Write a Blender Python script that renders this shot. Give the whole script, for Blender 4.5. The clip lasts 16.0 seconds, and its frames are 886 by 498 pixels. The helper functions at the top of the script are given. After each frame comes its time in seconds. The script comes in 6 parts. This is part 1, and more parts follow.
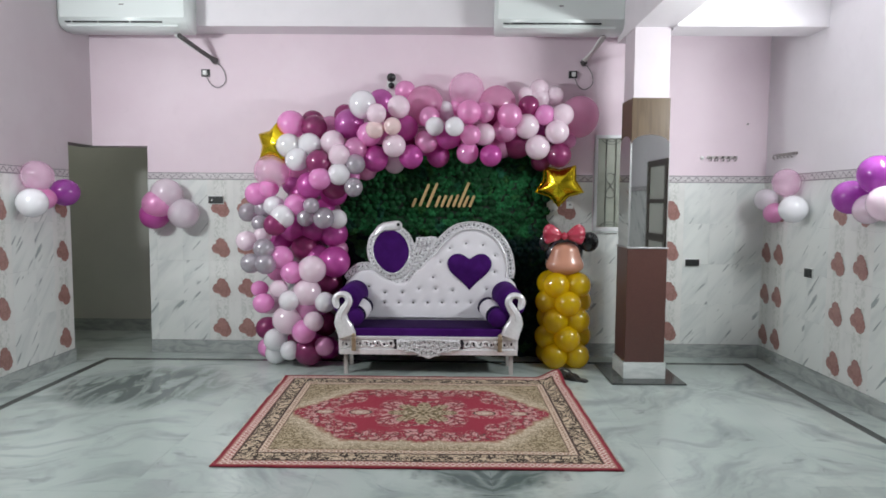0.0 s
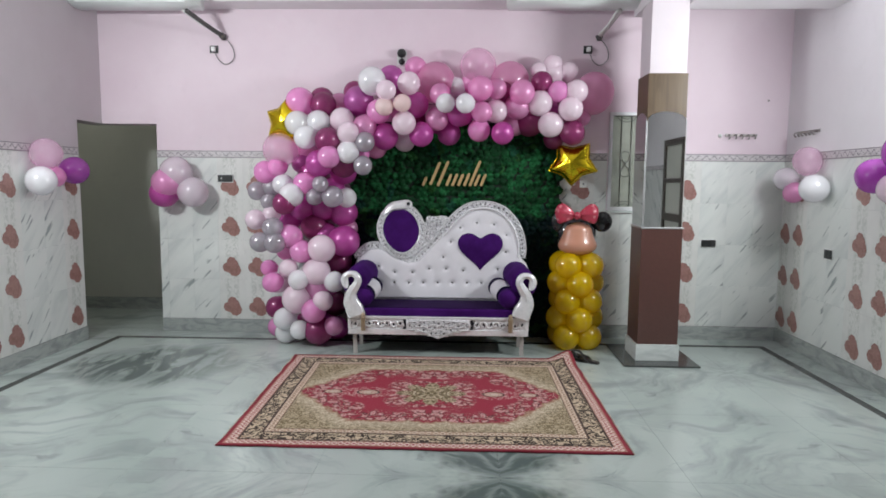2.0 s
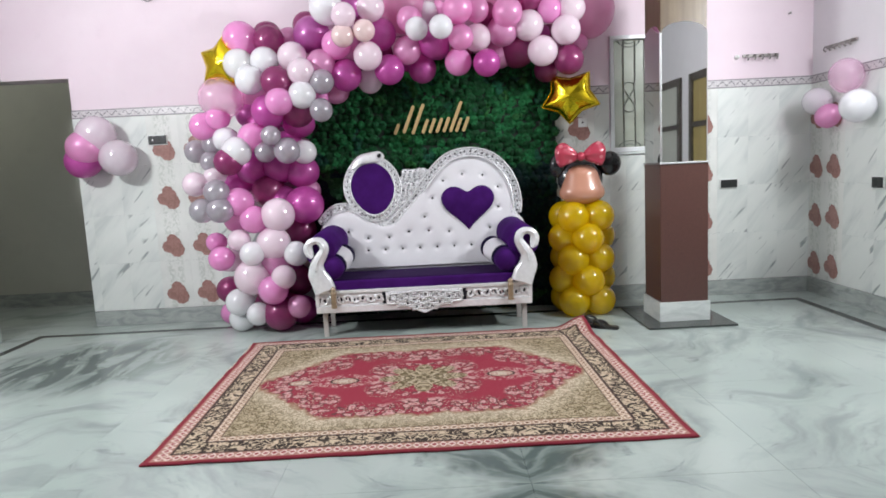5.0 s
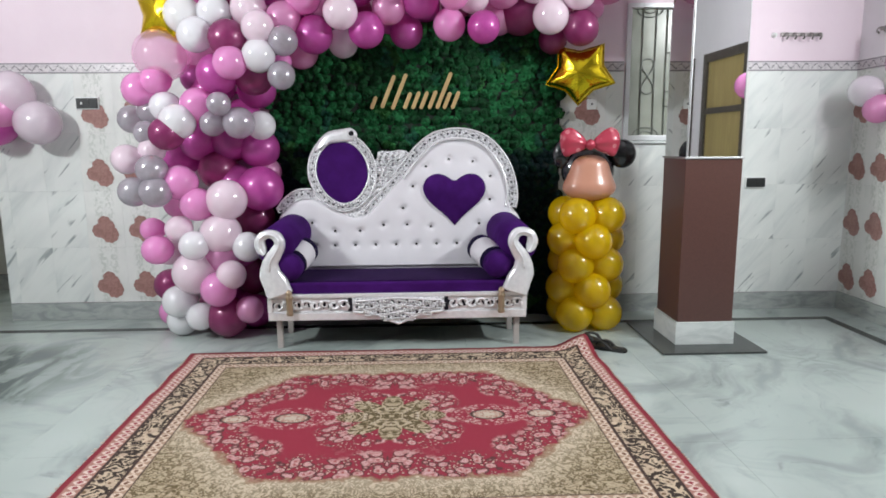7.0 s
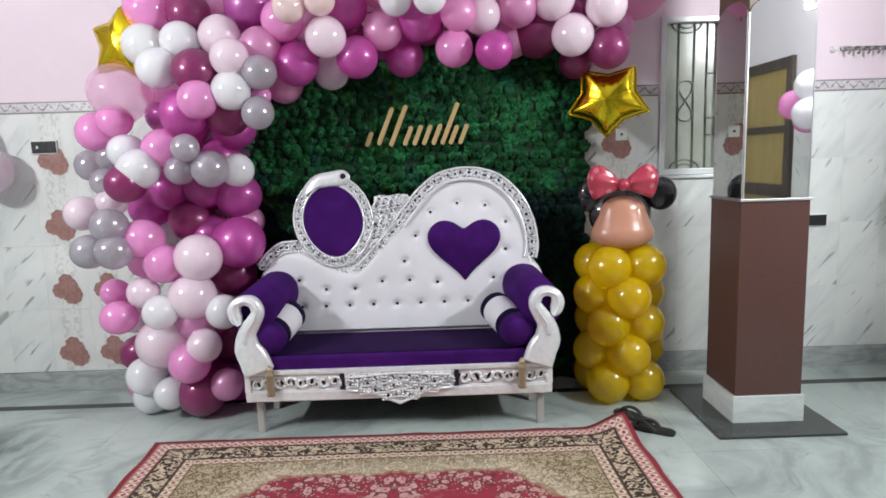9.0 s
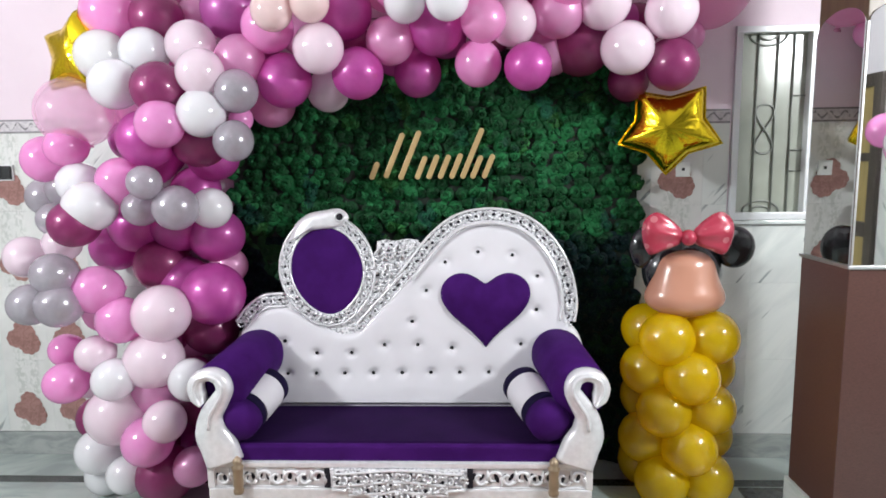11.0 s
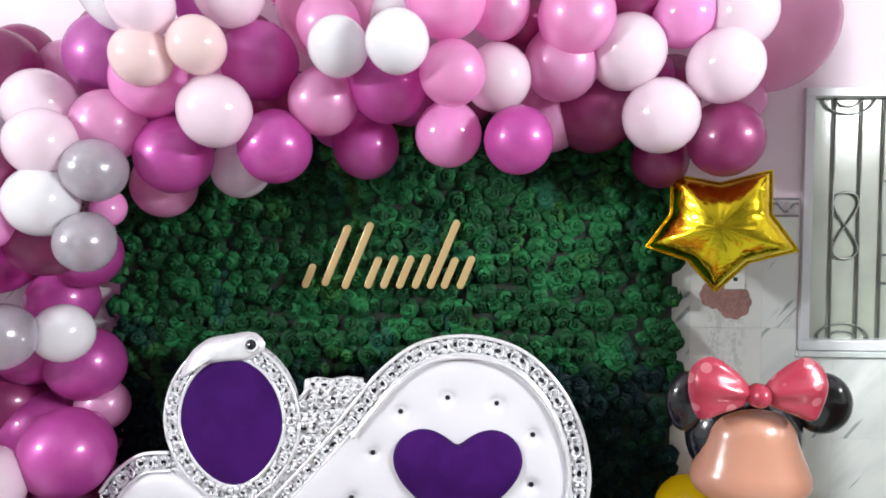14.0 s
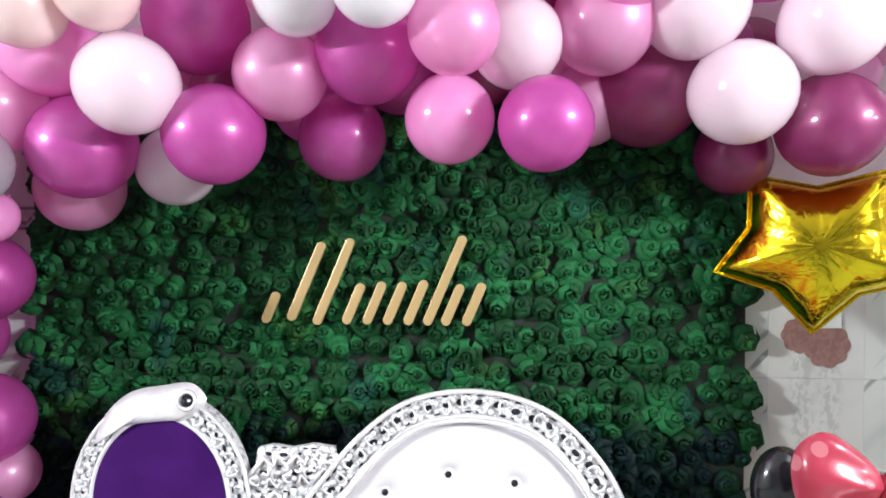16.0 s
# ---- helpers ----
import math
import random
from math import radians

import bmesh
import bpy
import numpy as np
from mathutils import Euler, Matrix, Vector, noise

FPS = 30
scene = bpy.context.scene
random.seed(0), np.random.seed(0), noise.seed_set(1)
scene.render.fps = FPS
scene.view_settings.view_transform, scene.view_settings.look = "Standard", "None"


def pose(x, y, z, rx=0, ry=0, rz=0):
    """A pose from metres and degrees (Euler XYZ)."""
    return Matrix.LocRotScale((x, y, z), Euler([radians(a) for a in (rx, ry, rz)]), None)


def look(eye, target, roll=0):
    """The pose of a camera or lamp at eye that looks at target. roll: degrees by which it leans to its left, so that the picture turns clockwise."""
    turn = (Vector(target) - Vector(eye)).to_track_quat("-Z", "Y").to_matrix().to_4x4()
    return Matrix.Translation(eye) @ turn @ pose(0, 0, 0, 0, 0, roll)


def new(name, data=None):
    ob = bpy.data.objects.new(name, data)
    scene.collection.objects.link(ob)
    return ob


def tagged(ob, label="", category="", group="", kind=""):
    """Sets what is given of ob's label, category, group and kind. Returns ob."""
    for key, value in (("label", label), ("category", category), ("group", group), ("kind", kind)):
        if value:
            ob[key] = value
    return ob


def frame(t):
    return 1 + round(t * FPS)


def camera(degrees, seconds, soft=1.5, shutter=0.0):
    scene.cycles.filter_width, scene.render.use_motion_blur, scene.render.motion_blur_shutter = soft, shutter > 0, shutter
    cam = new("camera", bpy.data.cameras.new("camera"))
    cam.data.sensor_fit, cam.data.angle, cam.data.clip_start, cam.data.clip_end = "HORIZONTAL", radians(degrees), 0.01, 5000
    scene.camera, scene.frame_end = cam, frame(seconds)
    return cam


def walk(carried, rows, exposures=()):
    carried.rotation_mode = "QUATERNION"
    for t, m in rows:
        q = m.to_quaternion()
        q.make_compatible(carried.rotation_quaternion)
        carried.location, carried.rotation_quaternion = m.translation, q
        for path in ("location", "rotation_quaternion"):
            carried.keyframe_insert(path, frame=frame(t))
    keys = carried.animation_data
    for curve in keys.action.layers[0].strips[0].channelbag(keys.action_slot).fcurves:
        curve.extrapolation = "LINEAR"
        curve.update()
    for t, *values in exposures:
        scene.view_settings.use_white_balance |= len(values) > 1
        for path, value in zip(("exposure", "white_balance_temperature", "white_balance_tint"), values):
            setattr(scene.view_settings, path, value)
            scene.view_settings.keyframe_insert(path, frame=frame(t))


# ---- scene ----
# ---------- camera ----------
cam = camera(69.5, 16.0, soft=1.75)
PATH = [
    (0, (0.151, -0.179, 1.49), (0.133, 1.816, 1.344), 0.4),
    (0.5, (0.157, -0.182, 1.502), (0.144, 1.812, 1.352), 0.2),
    (1, (0.152, -0.18, 1.498), (0.132, 1.814, 1.346), 0.1),
    (1.5, (0.169, -0.161, 1.494), (0.14, 1.832, 1.327), 0.2),
    (2, (0.193, -0.105, 1.478), (0.128, 1.883, 1.27), 0.5),
    (2.5, (0.16, 0.003, 1.469), (0.107, 1.993, 1.282), -0.2),
    (3, (0.105, 0.129, 1.444), (0.109, 2.119, 1.252), -0.8),
    (3.5, (0.082, 0.266, 1.376), (0.074, 2.259, 1.214), -1.2),
    (4, (0.127, 0.434, 1.287), (0.059, 2.429, 1.161), -1.8),
    (4.5, (0.144, 0.613, 1.169), (0.058, 2.597, 0.928), -1.7),
    (5, (0.086, 0.769, 1.159), (0.106, 2.753, 0.91), -2.8),
    (7.5, (0.152, 1.668, 1.229), (0.208, 3.639, 0.896), -0.0),
    (8, (0.23, 1.786, 1.259), (0.157, 3.77, 1.016), -0.6),
    (8.5, (0.225, 1.934, 1.335), (0.206, 3.911, 1.034), -1.1),
    (9, (0.182, 2.14, 1.356), (0.206, 4.121, 1.079), -1.7),
    (9.5, (0.213, 2.308, 1.385), (0.15, 4.296, 1.172), -1.1),
    (12, (0.266, 3.148, 1.605), (0.192, 5.126, 1.321), -0.6),
    (12.5, (0.249, 3.291, 1.642), (0.254, 5.28, 1.429), -0.3),
    (13, (0.228, 3.418, 1.638), (0.329, 5.405, 1.433), -1.1),
    (13.5, (0.287, 3.546, 1.652), (0.34, 5.541, 1.515), -1.0),
    (14, (0.387, 3.698, 1.675), (0.296, 5.694, 1.589), 0.1),
    (14.5, (0.388, 3.845, 1.655), (0.334, 5.84, 1.521), 1.1),
    (15, (0.331, 4.0, 1.684), (0.334, 5.999, 1.617), 0.6),
    (15.5, (0.326, 4.095, 1.665), (0.314, 6.095, 1.634), 0.2),
    (16, (0.398, 4.211, 1.667), (0.262, 6.206, 1.641), 0.3),
]
walk(cam, [(t, look(eye, target, roll)) for t, eye, target, roll in PATH], exposures=[(0, -0.02), (2.5, -0.02), (3, 0.14), (3.5, 0.19), (4, 0.18), (4.5, 0.31), (5, 0.41), (7.5, 0.34), (9, 0.35), (9.5, 0.39), (12.5, 0.7), (14.5, 0.86), (16, 1.04)])

# ---------- light ----------
world = bpy.data.worlds.new("world")
scene.world = world
world.use_nodes = True
wbg = world.node_tree.nodes["Background"]
wbg.inputs[0].default_value = (0.55, 0.62, 0.7, 1)
wbg.inputs[1].default_value = 0.05
WATTS = 95.0
COOL = (0.94, 0.98, 1.0)


def bulb_light(name, eye, watts, radius, tone):
    """A bare bulb: its glow goes all round."""
    data = bpy.data.lights.new(name, "POINT")
    data.shadow_soft_size, data.energy, data.color = radius, watts, tone
    ob = new(name, data)
    ob.matrix_world = pose(*eye)
    return ob


def batten_light(name, eye, target, watts, size, tone):
    """The front of a short tube that hangs level along the wall."""
    data = bpy.data.lights.new(name, "AREA")
    data.shape, data.size, data.size_y, data.energy, data.color = "RECTANGLE", size, 0.14, watts, tone
    ob = new(name, data)
    ob.matrix_world = look(eye, target)
    return ob


LAMP_W, LAMP_E = (-3.12, 3.0, 2.56), (3.02, 3.7, 2.44)
bulb_light("wall_bulb_glow", LAMP_W, WATTS * 0.3, 0.16, COOL)
batten_light("wall_bulb_light", LAMP_W, (1.0, 4.6, 1.7), WATTS * 0.72, 0.6, COOL)
bulb_light("wall_bulb_glow", LAMP_E, WATTS * 0.13, 0.16, COOL)
batten_light("wall_bulb_light", LAMP_E, (-1.0, 4.4, 1.7), WATTS * 0.68, 0.75, COOL)
# added fill without a known lamp, brightens the passage past the opening
bulb_light("passage_light", (-4.3, 6.3, 3.2), 9.0, 0.1, (1.0, 1.0, 0.92))

# ---------- materials ----------


class Mat:
    """A small builder for node materials."""

    def __init__(self, name, color=(0.8, 0.8, 0.8), rough=0.5, metal=0.0, **extra):
        self.m = bpy.data.materials.new(name)
        self.m.use_nodes = True
        self.nt = self.m.node_tree
        self.b = self.nt.nodes["Principled BSDF"]
        self.b.inputs["Base Color"].default_value = (*color, 1)
        self.b.inputs["Roughness"].default_value = rough
        self.b.inputs["Metallic"].default_value = metal
        for k, v in extra.items():
            self.b.inputs[k.replace("_", " ")].default_value = v

    def put(self, sock, value):
        if isinstance(value, bpy.types.NodeSocket):
            self.nt.links.new(value, sock)
        elif isinstance(value, tuple) and len(value) == 3 and sock.type == "RGBA":
            sock.default_value = (*value, 1)
        else:
            sock.default_value = value

    def coord(self, kind="Object"):
        return self.nt.nodes.new("ShaderNodeTexCoord").outputs[kind]

    def world_pos(self):
        return self.nt.nodes.new("ShaderNodeNewGeometry").outputs["Position"]

    def rand(self):
        return self.nt.nodes.new("ShaderNodeObjectInfo").outputs["Random"]

    def mapping(self, vec, loc=(0, 0, 0), rot=(0, 0, 0), scale=(1, 1, 1)):
        n = self.nt.nodes.new("ShaderNodeMapping")
        self.put(n.inputs[0], vec)
        n.inputs[1].default_value = loc
        n.inputs[2].default_value = [radians(a) for a in rot]
        n.inputs[3].default_value = scale
        return n.outputs[0]

    def noise(self, vec, scale=5.0, detail=3.0, rough=0.55, dist=0.0):
        n = self.nt.nodes.new("ShaderNodeTexNoise")
        self.put(n.inputs["Vector"], vec)
        n.inputs["Scale"].default_value, n.inputs["Detail"].default_value = scale, detail
        n.inputs["Roughness"].default_value, n.inputs["Distortion"].default_value = rough, dist
        return n.outputs[0]

    def voronoi(self, vec, scale=5.0, feature="F1", out="Distance"):
        n = self.nt.nodes.new("ShaderNodeTexVoronoi")
        n.feature = feature
        self.put(n.inputs["Vector"], vec)
        n.inputs["Scale"].default_value = scale
        return n.outputs[out]

    def math(self, op, a, b=0.0, c=0.0, clamp=False):
        n = self.nt.nodes.new("ShaderNodeMath")
        n.operation, n.use_clamp = op, clamp
        for sock, v in zip(n.inputs, (a, b, c)):
            self.put(sock, v)
        return n.outputs[0]

    def vmath(self, op, a, b=(0.0, 0.0, 0.0)):
        n = self.nt.nodes.new("ShaderNodeVectorMath")
        n.operation = op
        self.put(n.inputs[0], a)
        self.put(n.inputs[1], b)
        return n.outputs[0]

    def xyz(self, vec):
        n = self.nt.nodes.new("ShaderNodeSeparateXYZ")
        self.put(n.inputs[0], vec)
        return n.outputs

    def join(self, x=0.0, y=0.0, z=0.0):
        n = self.nt.nodes.new("ShaderNodeCombineXYZ")
        for sock, v in zip(n.inputs, (x, y, z)):
            self.put(sock, v)
        return n.outputs[0]

    def ramp(self, fac, *stops):
        n = self.nt.nodes.new("ShaderNodeValToRGB")
        self.put(n.inputs[0], fac)
        el = n.color_ramp.elements
        while len(el) < len(stops):
            el.new(0.5)
        for e, (p, c) in zip(el, stops):
            e.position = p
            e.color = (*c, 1) if isinstance(c, tuple) else (c, c, c, 1)
        return n.outputs[0]

    def mix(self, fac, a, b, blend="MIX"):
        n = self.nt.nodes.new("ShaderNodeMix")
        n.data_type, n.blend_type = "RGBA", blend
        self.put(n.inputs[0], fac)
        self.put(n.inputs[6], a)
        self.put(n.inputs[7], b)
        return n.outputs[2]

    def step(self, v, lo, hi):
        n = self.nt.nodes.new("ShaderNodeMapRange")
        n.interpolation_type = "SMOOTHSTEP"
        self.put(n.inputs[0], v)
        n.inputs[1].default_value, n.inputs[2].default_value = lo, hi
        return n.outputs[0]

    def color(self, c):
        self.put(self.b.inputs["Base Color"], c)
        return self

    def rough(self, c):
        self.put(self.b.inputs["Roughness"], c)
        return self

    def bump(self, h, strength=0.3, distance=0.01):
        n = self.nt.nodes.new("ShaderNodeBump")
        n.inputs["Strength"].default_value, n.inputs["Distance"].default_value = strength, distance
        self.put(n.inputs["Height"], h)
        self.nt.links.new(n.outputs[0], self.b.inputs["Normal"])
        return self


def paint(name, a, b, rough=0.6):
    """Distempered plaster: broad blotches, fine grain."""
    w = Mat(name, a, rough)
    p = w.world_pos()
    big = w.noise(p, 1.3, 4, 0.6)
    fine = w.noise(p, 60, 2)
    c = w.mix(w.step(big, 0.3, 0.7), a, b)
    c = w.mix(w.math("MULTIPLY", w.step(w.noise(p, 7, 5, 0.65), 0.55, 0.8), 0.25), c, tuple(v * 0.86 for v in a))
    w.color(c).bump(w.math("ADD", fine, w.math("MULTIPLY", w.noise(p, 9, 3), 0.8)), 0.12, 0.004)
    return w.m


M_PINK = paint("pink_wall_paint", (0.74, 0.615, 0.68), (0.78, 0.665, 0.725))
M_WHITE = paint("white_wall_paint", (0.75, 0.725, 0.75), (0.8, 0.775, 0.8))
# west wall: its weaker light is put into a darker white
M_WEST = paint("dimmed_white_wall_paint", (0.5, 0.45, 0.475), (0.54, 0.495, 0.52))
M_SHAFT = paint("pale_pink_shaft_paint", (0.64, 0.58, 0.615), (0.68, 0.62, 0.655))
M_PASSAGE = paint("grey_passage_paint", (0.50, 0.51, 0.46), (0.55, 0.56, 0.5))


def marble_tile():
    """White glazed tile with short diagonal grey slashes, another cut for each tile."""
    w = Mat("slashed_white_tile", (0.8, 0.82, 0.8), 0.18)
    o = w.vmath("ADD", w.coord(), w.join(w.math("MULTIPLY", w.rand(), 31.0), 0.0, w.math("MULTIPLY", w.rand(), 17.0)))
    r = w.mapping(o, rot=(0, -42, 0))
    slash = w.noise(w.mapping(r, scale=(27, 27, 3.6)), 1.0, 2, 0.5, 0.3)
    soft = w.noise(w.mapping(r, scale=(6, 6, 1.2)), 1.0, 4, 0.6, 0.6)
    c = w.mix(w.step(soft, 0.42, 0.72), (0.74, 0.77, 0.74), (0.6, 0.64, 0.62))
    c = w.mix(w.math("MULTIPLY", w.step(slash, 0.64, 0.71), 0.8), c, (0.24, 0.28, 0.28))
    w.color(c)
    return w.m


def cream_tile():
    """Cream decor tile with faint grey-green leaf smudges."""
    w = Mat("cream_decor_tile", (0.8, 0.77, 0.68), 0.18)
    o = w.vmath("ADD", w.coord(), w.join(w.math("MULTIPLY", w.rand(), 13.0), 0.0, 0.0))
    x = w.xyz(w.coord())
    leaf = w.noise(w.mapping(o, scale=(64, 64, 42)), 1.0, 3, 0.6, 0.4)
    near = w.step(w.math("ABSOLUTE", w.math("SUBTRACT", w.math("ABSOLUTE", x[0]), 0.035)), 0.045, 0.012)
    c = w.mix(w.step(w.noise(o, 6, 3), 0.4, 0.7), (0.75, 0.76, 0.73), (0.69, 0.705, 0.675))
    c = w.mix(w.math("MULTIPLY", w.math("MULTIPLY", w.step(leaf, 0.45, 0.58), near), 0.34), c, (0.27, 0.32, 0.26))
    w.color(c)
    return w.m


def rose_print():
    w = Mat("rose_print", (0.5, 0.24, 0.2), 0.2)
    o = w.coord()
    v = w.noise(w.mapping(o, scale=(34, 34, 34)), 1.0, 3, 0.6, 1.5)
    w.color(w.mix(w.step(v, 0.35, 0.65), (0.39, 0.215, 0.19), (0.29, 0.155, 0.135)))
    return w.m


def floor_marble():
    """Polished pale grey-green marble: slabs book-matched round a dark crossing, drifting veins elsewhere."""
    w = Mat("polished_floor_marble", (0.5, 0.56, 0.53), 0.1)
    pos = w.world_pos()
    x = w.xyz(pos)
    cx, cy = w.math("SUBTRACT", x[0], 0.39), w.math("SUBTRACT", x[1], 2.98)
    mx, my = w.math("PINGPONG", cx, 1.9), w.math("PINGPONG", cy, 1.9)
    west = w.math("LESS_THAN", x[0], -1.5)
    # across and along the veins: a saltire in the middle, long shallow drifts to the west
    va = w.mix(west, w.math("MULTIPLY", w.math("SUBTRACT", mx, my), 0.71), w.math("SUBTRACT", w.math("MULTIPLY", x[1], 0.95), w.math("MULTIPLY", x[0], 0.3)))
    la = w.mix(west, w.math("MULTIPLY", w.math("ADD", mx, my), 0.71), x[0])
    p = w.join(mx, my, w.math("MULTIPLY", west, 3.0))
    warp = w.math("SUBTRACT", w.noise(p, 1.0, 2, 0.5), 0.5)
    wave = w.math("SUBTRACT", w.noise(p, 4.2, 3, 0.55), 0.5)
    v = w.math("ADD", va, w.math("ADD", w.math("MULTIPLY", warp, 1.1), w.math("MULTIPLY", wave, 0.16)))
    seed = w.math("MULTIPLY", west, 7.0)
    bands = w.noise(w.join(w.math("MULTIPLY", la, 1.25), w.math("MULTIPLY", v, 4.2), seed), 1.0, 4, 0.55)
    fine = w.noise(w.join(w.math("MULTIPLY", la, 3.2), w.math("MULTIPLY", v, 14.0), seed), 1.0, 3, 0.55)
    broad = w.noise(pos, 0.8, 2)
    blotch = w.noise(p, 3.1, 5, 0.62, 0.8)
    # the dark folds: the crossing in the middle and the swirl in the far west corner
    r0 = w.math("SQRT", w.math("ADD", w.math("MULTIPLY", cx, cx), w.math("MULTIPLY", cy, cy)))
    fray = w.math("MULTIPLY", wave, 0.7)
    cross = w.math("MULTIPLY", w.step(w.math("ADD", w.math("SUBTRACT", my, mx), fray), -0.3, 0.0), w.step(w.math("ADD", r0, fray), 1.25, 0.6))
    wx, wy = w.math("ADD", x[0], 2.3), w.math("SUBTRACT", x[1], 4.85)
    r1 = w.math("SQRT", w.math("ADD", w.math("MULTIPLY", w.math("MULTIPLY", wx, wx), 0.6), w.math("MULTIPLY", wy, wy)))
    swirl = w.step(w.math("ADD", r1, w.math("MULTIPLY", warp, 0.8)), 0.62, 0.3)
    curl = w.noise(w.mapping(pos, rot=(0, 0, 24), scale=(5.0, 1.6, 1)), 1.0, 3, 0.55, 1.6)
    c = w.mix(w.step(broad, 0.35, 0.7), (0.47, 0.535, 0.5), (0.38, 0.445, 0.415))
    c = w.mix(w.math("MULTIPLY", w.step(bands, 0.46, 0.7), 0.75), c, (0.25, 0.295, 0.285))
    c = w.mix(w.math("MULTIPLY", w.step(blotch, 0.5, 0.7), 0.5), c, (0.3, 0.35, 0.335))
    c = w.mix(w.math("MULTIPLY", w.math("MULTIPLY", w.step(fine, 0.58, 0.74), w.step(blotch, 0.4, 0.6)), 0.7), c, (0.2, 0.235, 0.23))
    c = w.mix(w.math("MULTIPLY", cross, w.math("ADD", 0.55, w.math("MULTIPLY", w.step(fine, 0.6, 0.4), 0.4))), c, (0.085, 0.115, 0.107))
    c = w.mix(w.math("MULTIPLY", swirl, w.math("ADD", 0.3, w.math("MULTIPLY", w.step(curl, 0.42, 0.58), 0.6))), c, (0.1, 0.125, 0.12))
    w.color(c)
    w.rough(w.math("ADD", w.math("MULTIPLY", w.noise(p, 5, 4), 0.1), 0.15))
    return w.m


M_TILE, M_CREAM, M_ROSE, M_FLOOR = marble_tile(), cream_tile(), rose_print(), floor_marble()


def stone(name, a, b, rough=0.2, scale=6.0):
    w = Mat(name, a, rough)
    p = w.world_pos()
    v = w.noise(w.mapping(p, rot=(20, 30, 40), scale=(1, 1, 3)), scale, 5, 0.6, 0.8)
    w.color(w.mix(w.step(v, 0.35, 0.7), a, b))
    return w.m


M_SKIRT = stone("grey_marble_skirting", (0.42, 0.45, 0.43), (0.27, 0.3, 0.29))
M_PLINTH = stone("white_marble_plinth", (0.72, 0.76, 0.74), (0.55, 0.6, 0.58))
M_BLACK = stone("black_granite", (0.03, 0.035, 0.035), (0.06, 0.065, 0.06), 0.15, 40)
M_BROWN = stone("brown_granite", (0.11, 0.052, 0.044), (0.082, 0.038, 0.032), 0.28, 90)


def wood(name, a, b, rough=0.35):
    w = Mat(name, a, rough)
    o = w.world_pos()
    g = w.noise(w.mapping(o, scale=(14, 14, 1.2)), 1.0, 5, 0.6, 1.2)
    w.color(w.mix(w.step(g, 0.3, 0.7), a, b))
    return w.m


M_WOOD = wood("brown_laminate", (0.13, 0.088, 0.048), (0.085, 0.054, 0.028))
M_MIRROR = Mat("mirror_glass", (0.9, 0.92, 0.91), 0.02, 1.0).m
M_DARK = Mat("dark_plastic", (0.02, 0.022, 0.022), 0.3).m
M_WPLASTIC = Mat("white_plastic", (0.78, 0.8, 0.78), 0.35).m

# ---------- mesh helpers ----------


def mesh_ob(name, bm, material, flat=True):
    me = bpy.data.meshes.new(name)
    bm.normal_update()
    bm.to_mesh(me)
    bm.free()
    for m in material if isinstance(material, (list, tuple)) else [material]:
        me.materials.append(m)
    ob = new(name, me)
    if not flat:
        me.shade_smooth()
    return ob


def part(name, bm, material, parent, label="", flat=True):
    ob = mesh_ob(name, bm, material, flat)
    ob.parent = parent
    if label:
        ob["label"] = label
    return ob


def thing(name, label, category, loc=(0, 0, 0), rz=0.0, group="", kind=""):
    ob = new(name)
    ob.empty_display_size = 0.05
    ob.matrix_world = pose(*loc, 0, 0, rz)
    return tagged(ob, label, category, group, kind)


def add_box(bm, x0, x1, y0, y1, z0, z1, bevel=0.0, seg=2):
    r = bmesh.ops.create_cube(bm, size=1.0, matrix=Matrix.LocRotScale(((x0 + x1) / 2, (y0 + y1) / 2, (z0 + z1) / 2), None, (abs(x1 - x0), abs(y1 - y0), abs(z1 - z0))))
    if bevel:
        edges = list({e for v in r["verts"] for e in v.link_edges})
        bmesh.ops.bevel(bm, geom=edges, offset=bevel, segments=seg, affect="EDGES", profile=0.6)
    return bm


def box(x0, x1, y0, y1, z0, z1, bevel=0.0, seg=2):
    return add_box(bmesh.new(), x0, x1, y0, y1, z0, z1, bevel, seg)


def add_prism(bm, pts, y0, y1, bevel=0.0, seg=2):
    """An outline in x and z, thick from y0 to y1 (y0 the front)."""
    vs = [bm.verts.new((x, y0, z)) for x, z in pts]
    f = bm.faces.new(vs)
    f.normal_update()
    if f.normal.y > 0:
        f.normal_flip()
    r = bmesh.ops.extrude_face_region(bm, geom=[f])
    new_v = [g for g in r["geom"] if isinstance(g, bmesh.types.BMVert)]
    bmesh.ops.translate(bm, vec=(0, y1 - y0, 0), verts=new_v)
    faces = [g for g in r["geom"] if isinstance(g, bmesh.types.BMFace)]
    allf = list({ff for v in vs + new_v for ff in v.link_faces})
    bmesh.ops.recalc_face_normals(bm, faces=allf)
    if bevel:
        front = [e for e in f.edges] + [e for ff in faces for e in ff.edges]
        bmesh.ops.bevel(bm, geom=list(set(front)), offset=bevel, segments=seg, affect="EDGES", profile=0.6)
    return bm


def prism(pts, y0, y1, bevel=0.0, seg=2):
    return add_prism(bmesh.new(), pts, y0, y1, bevel, seg)


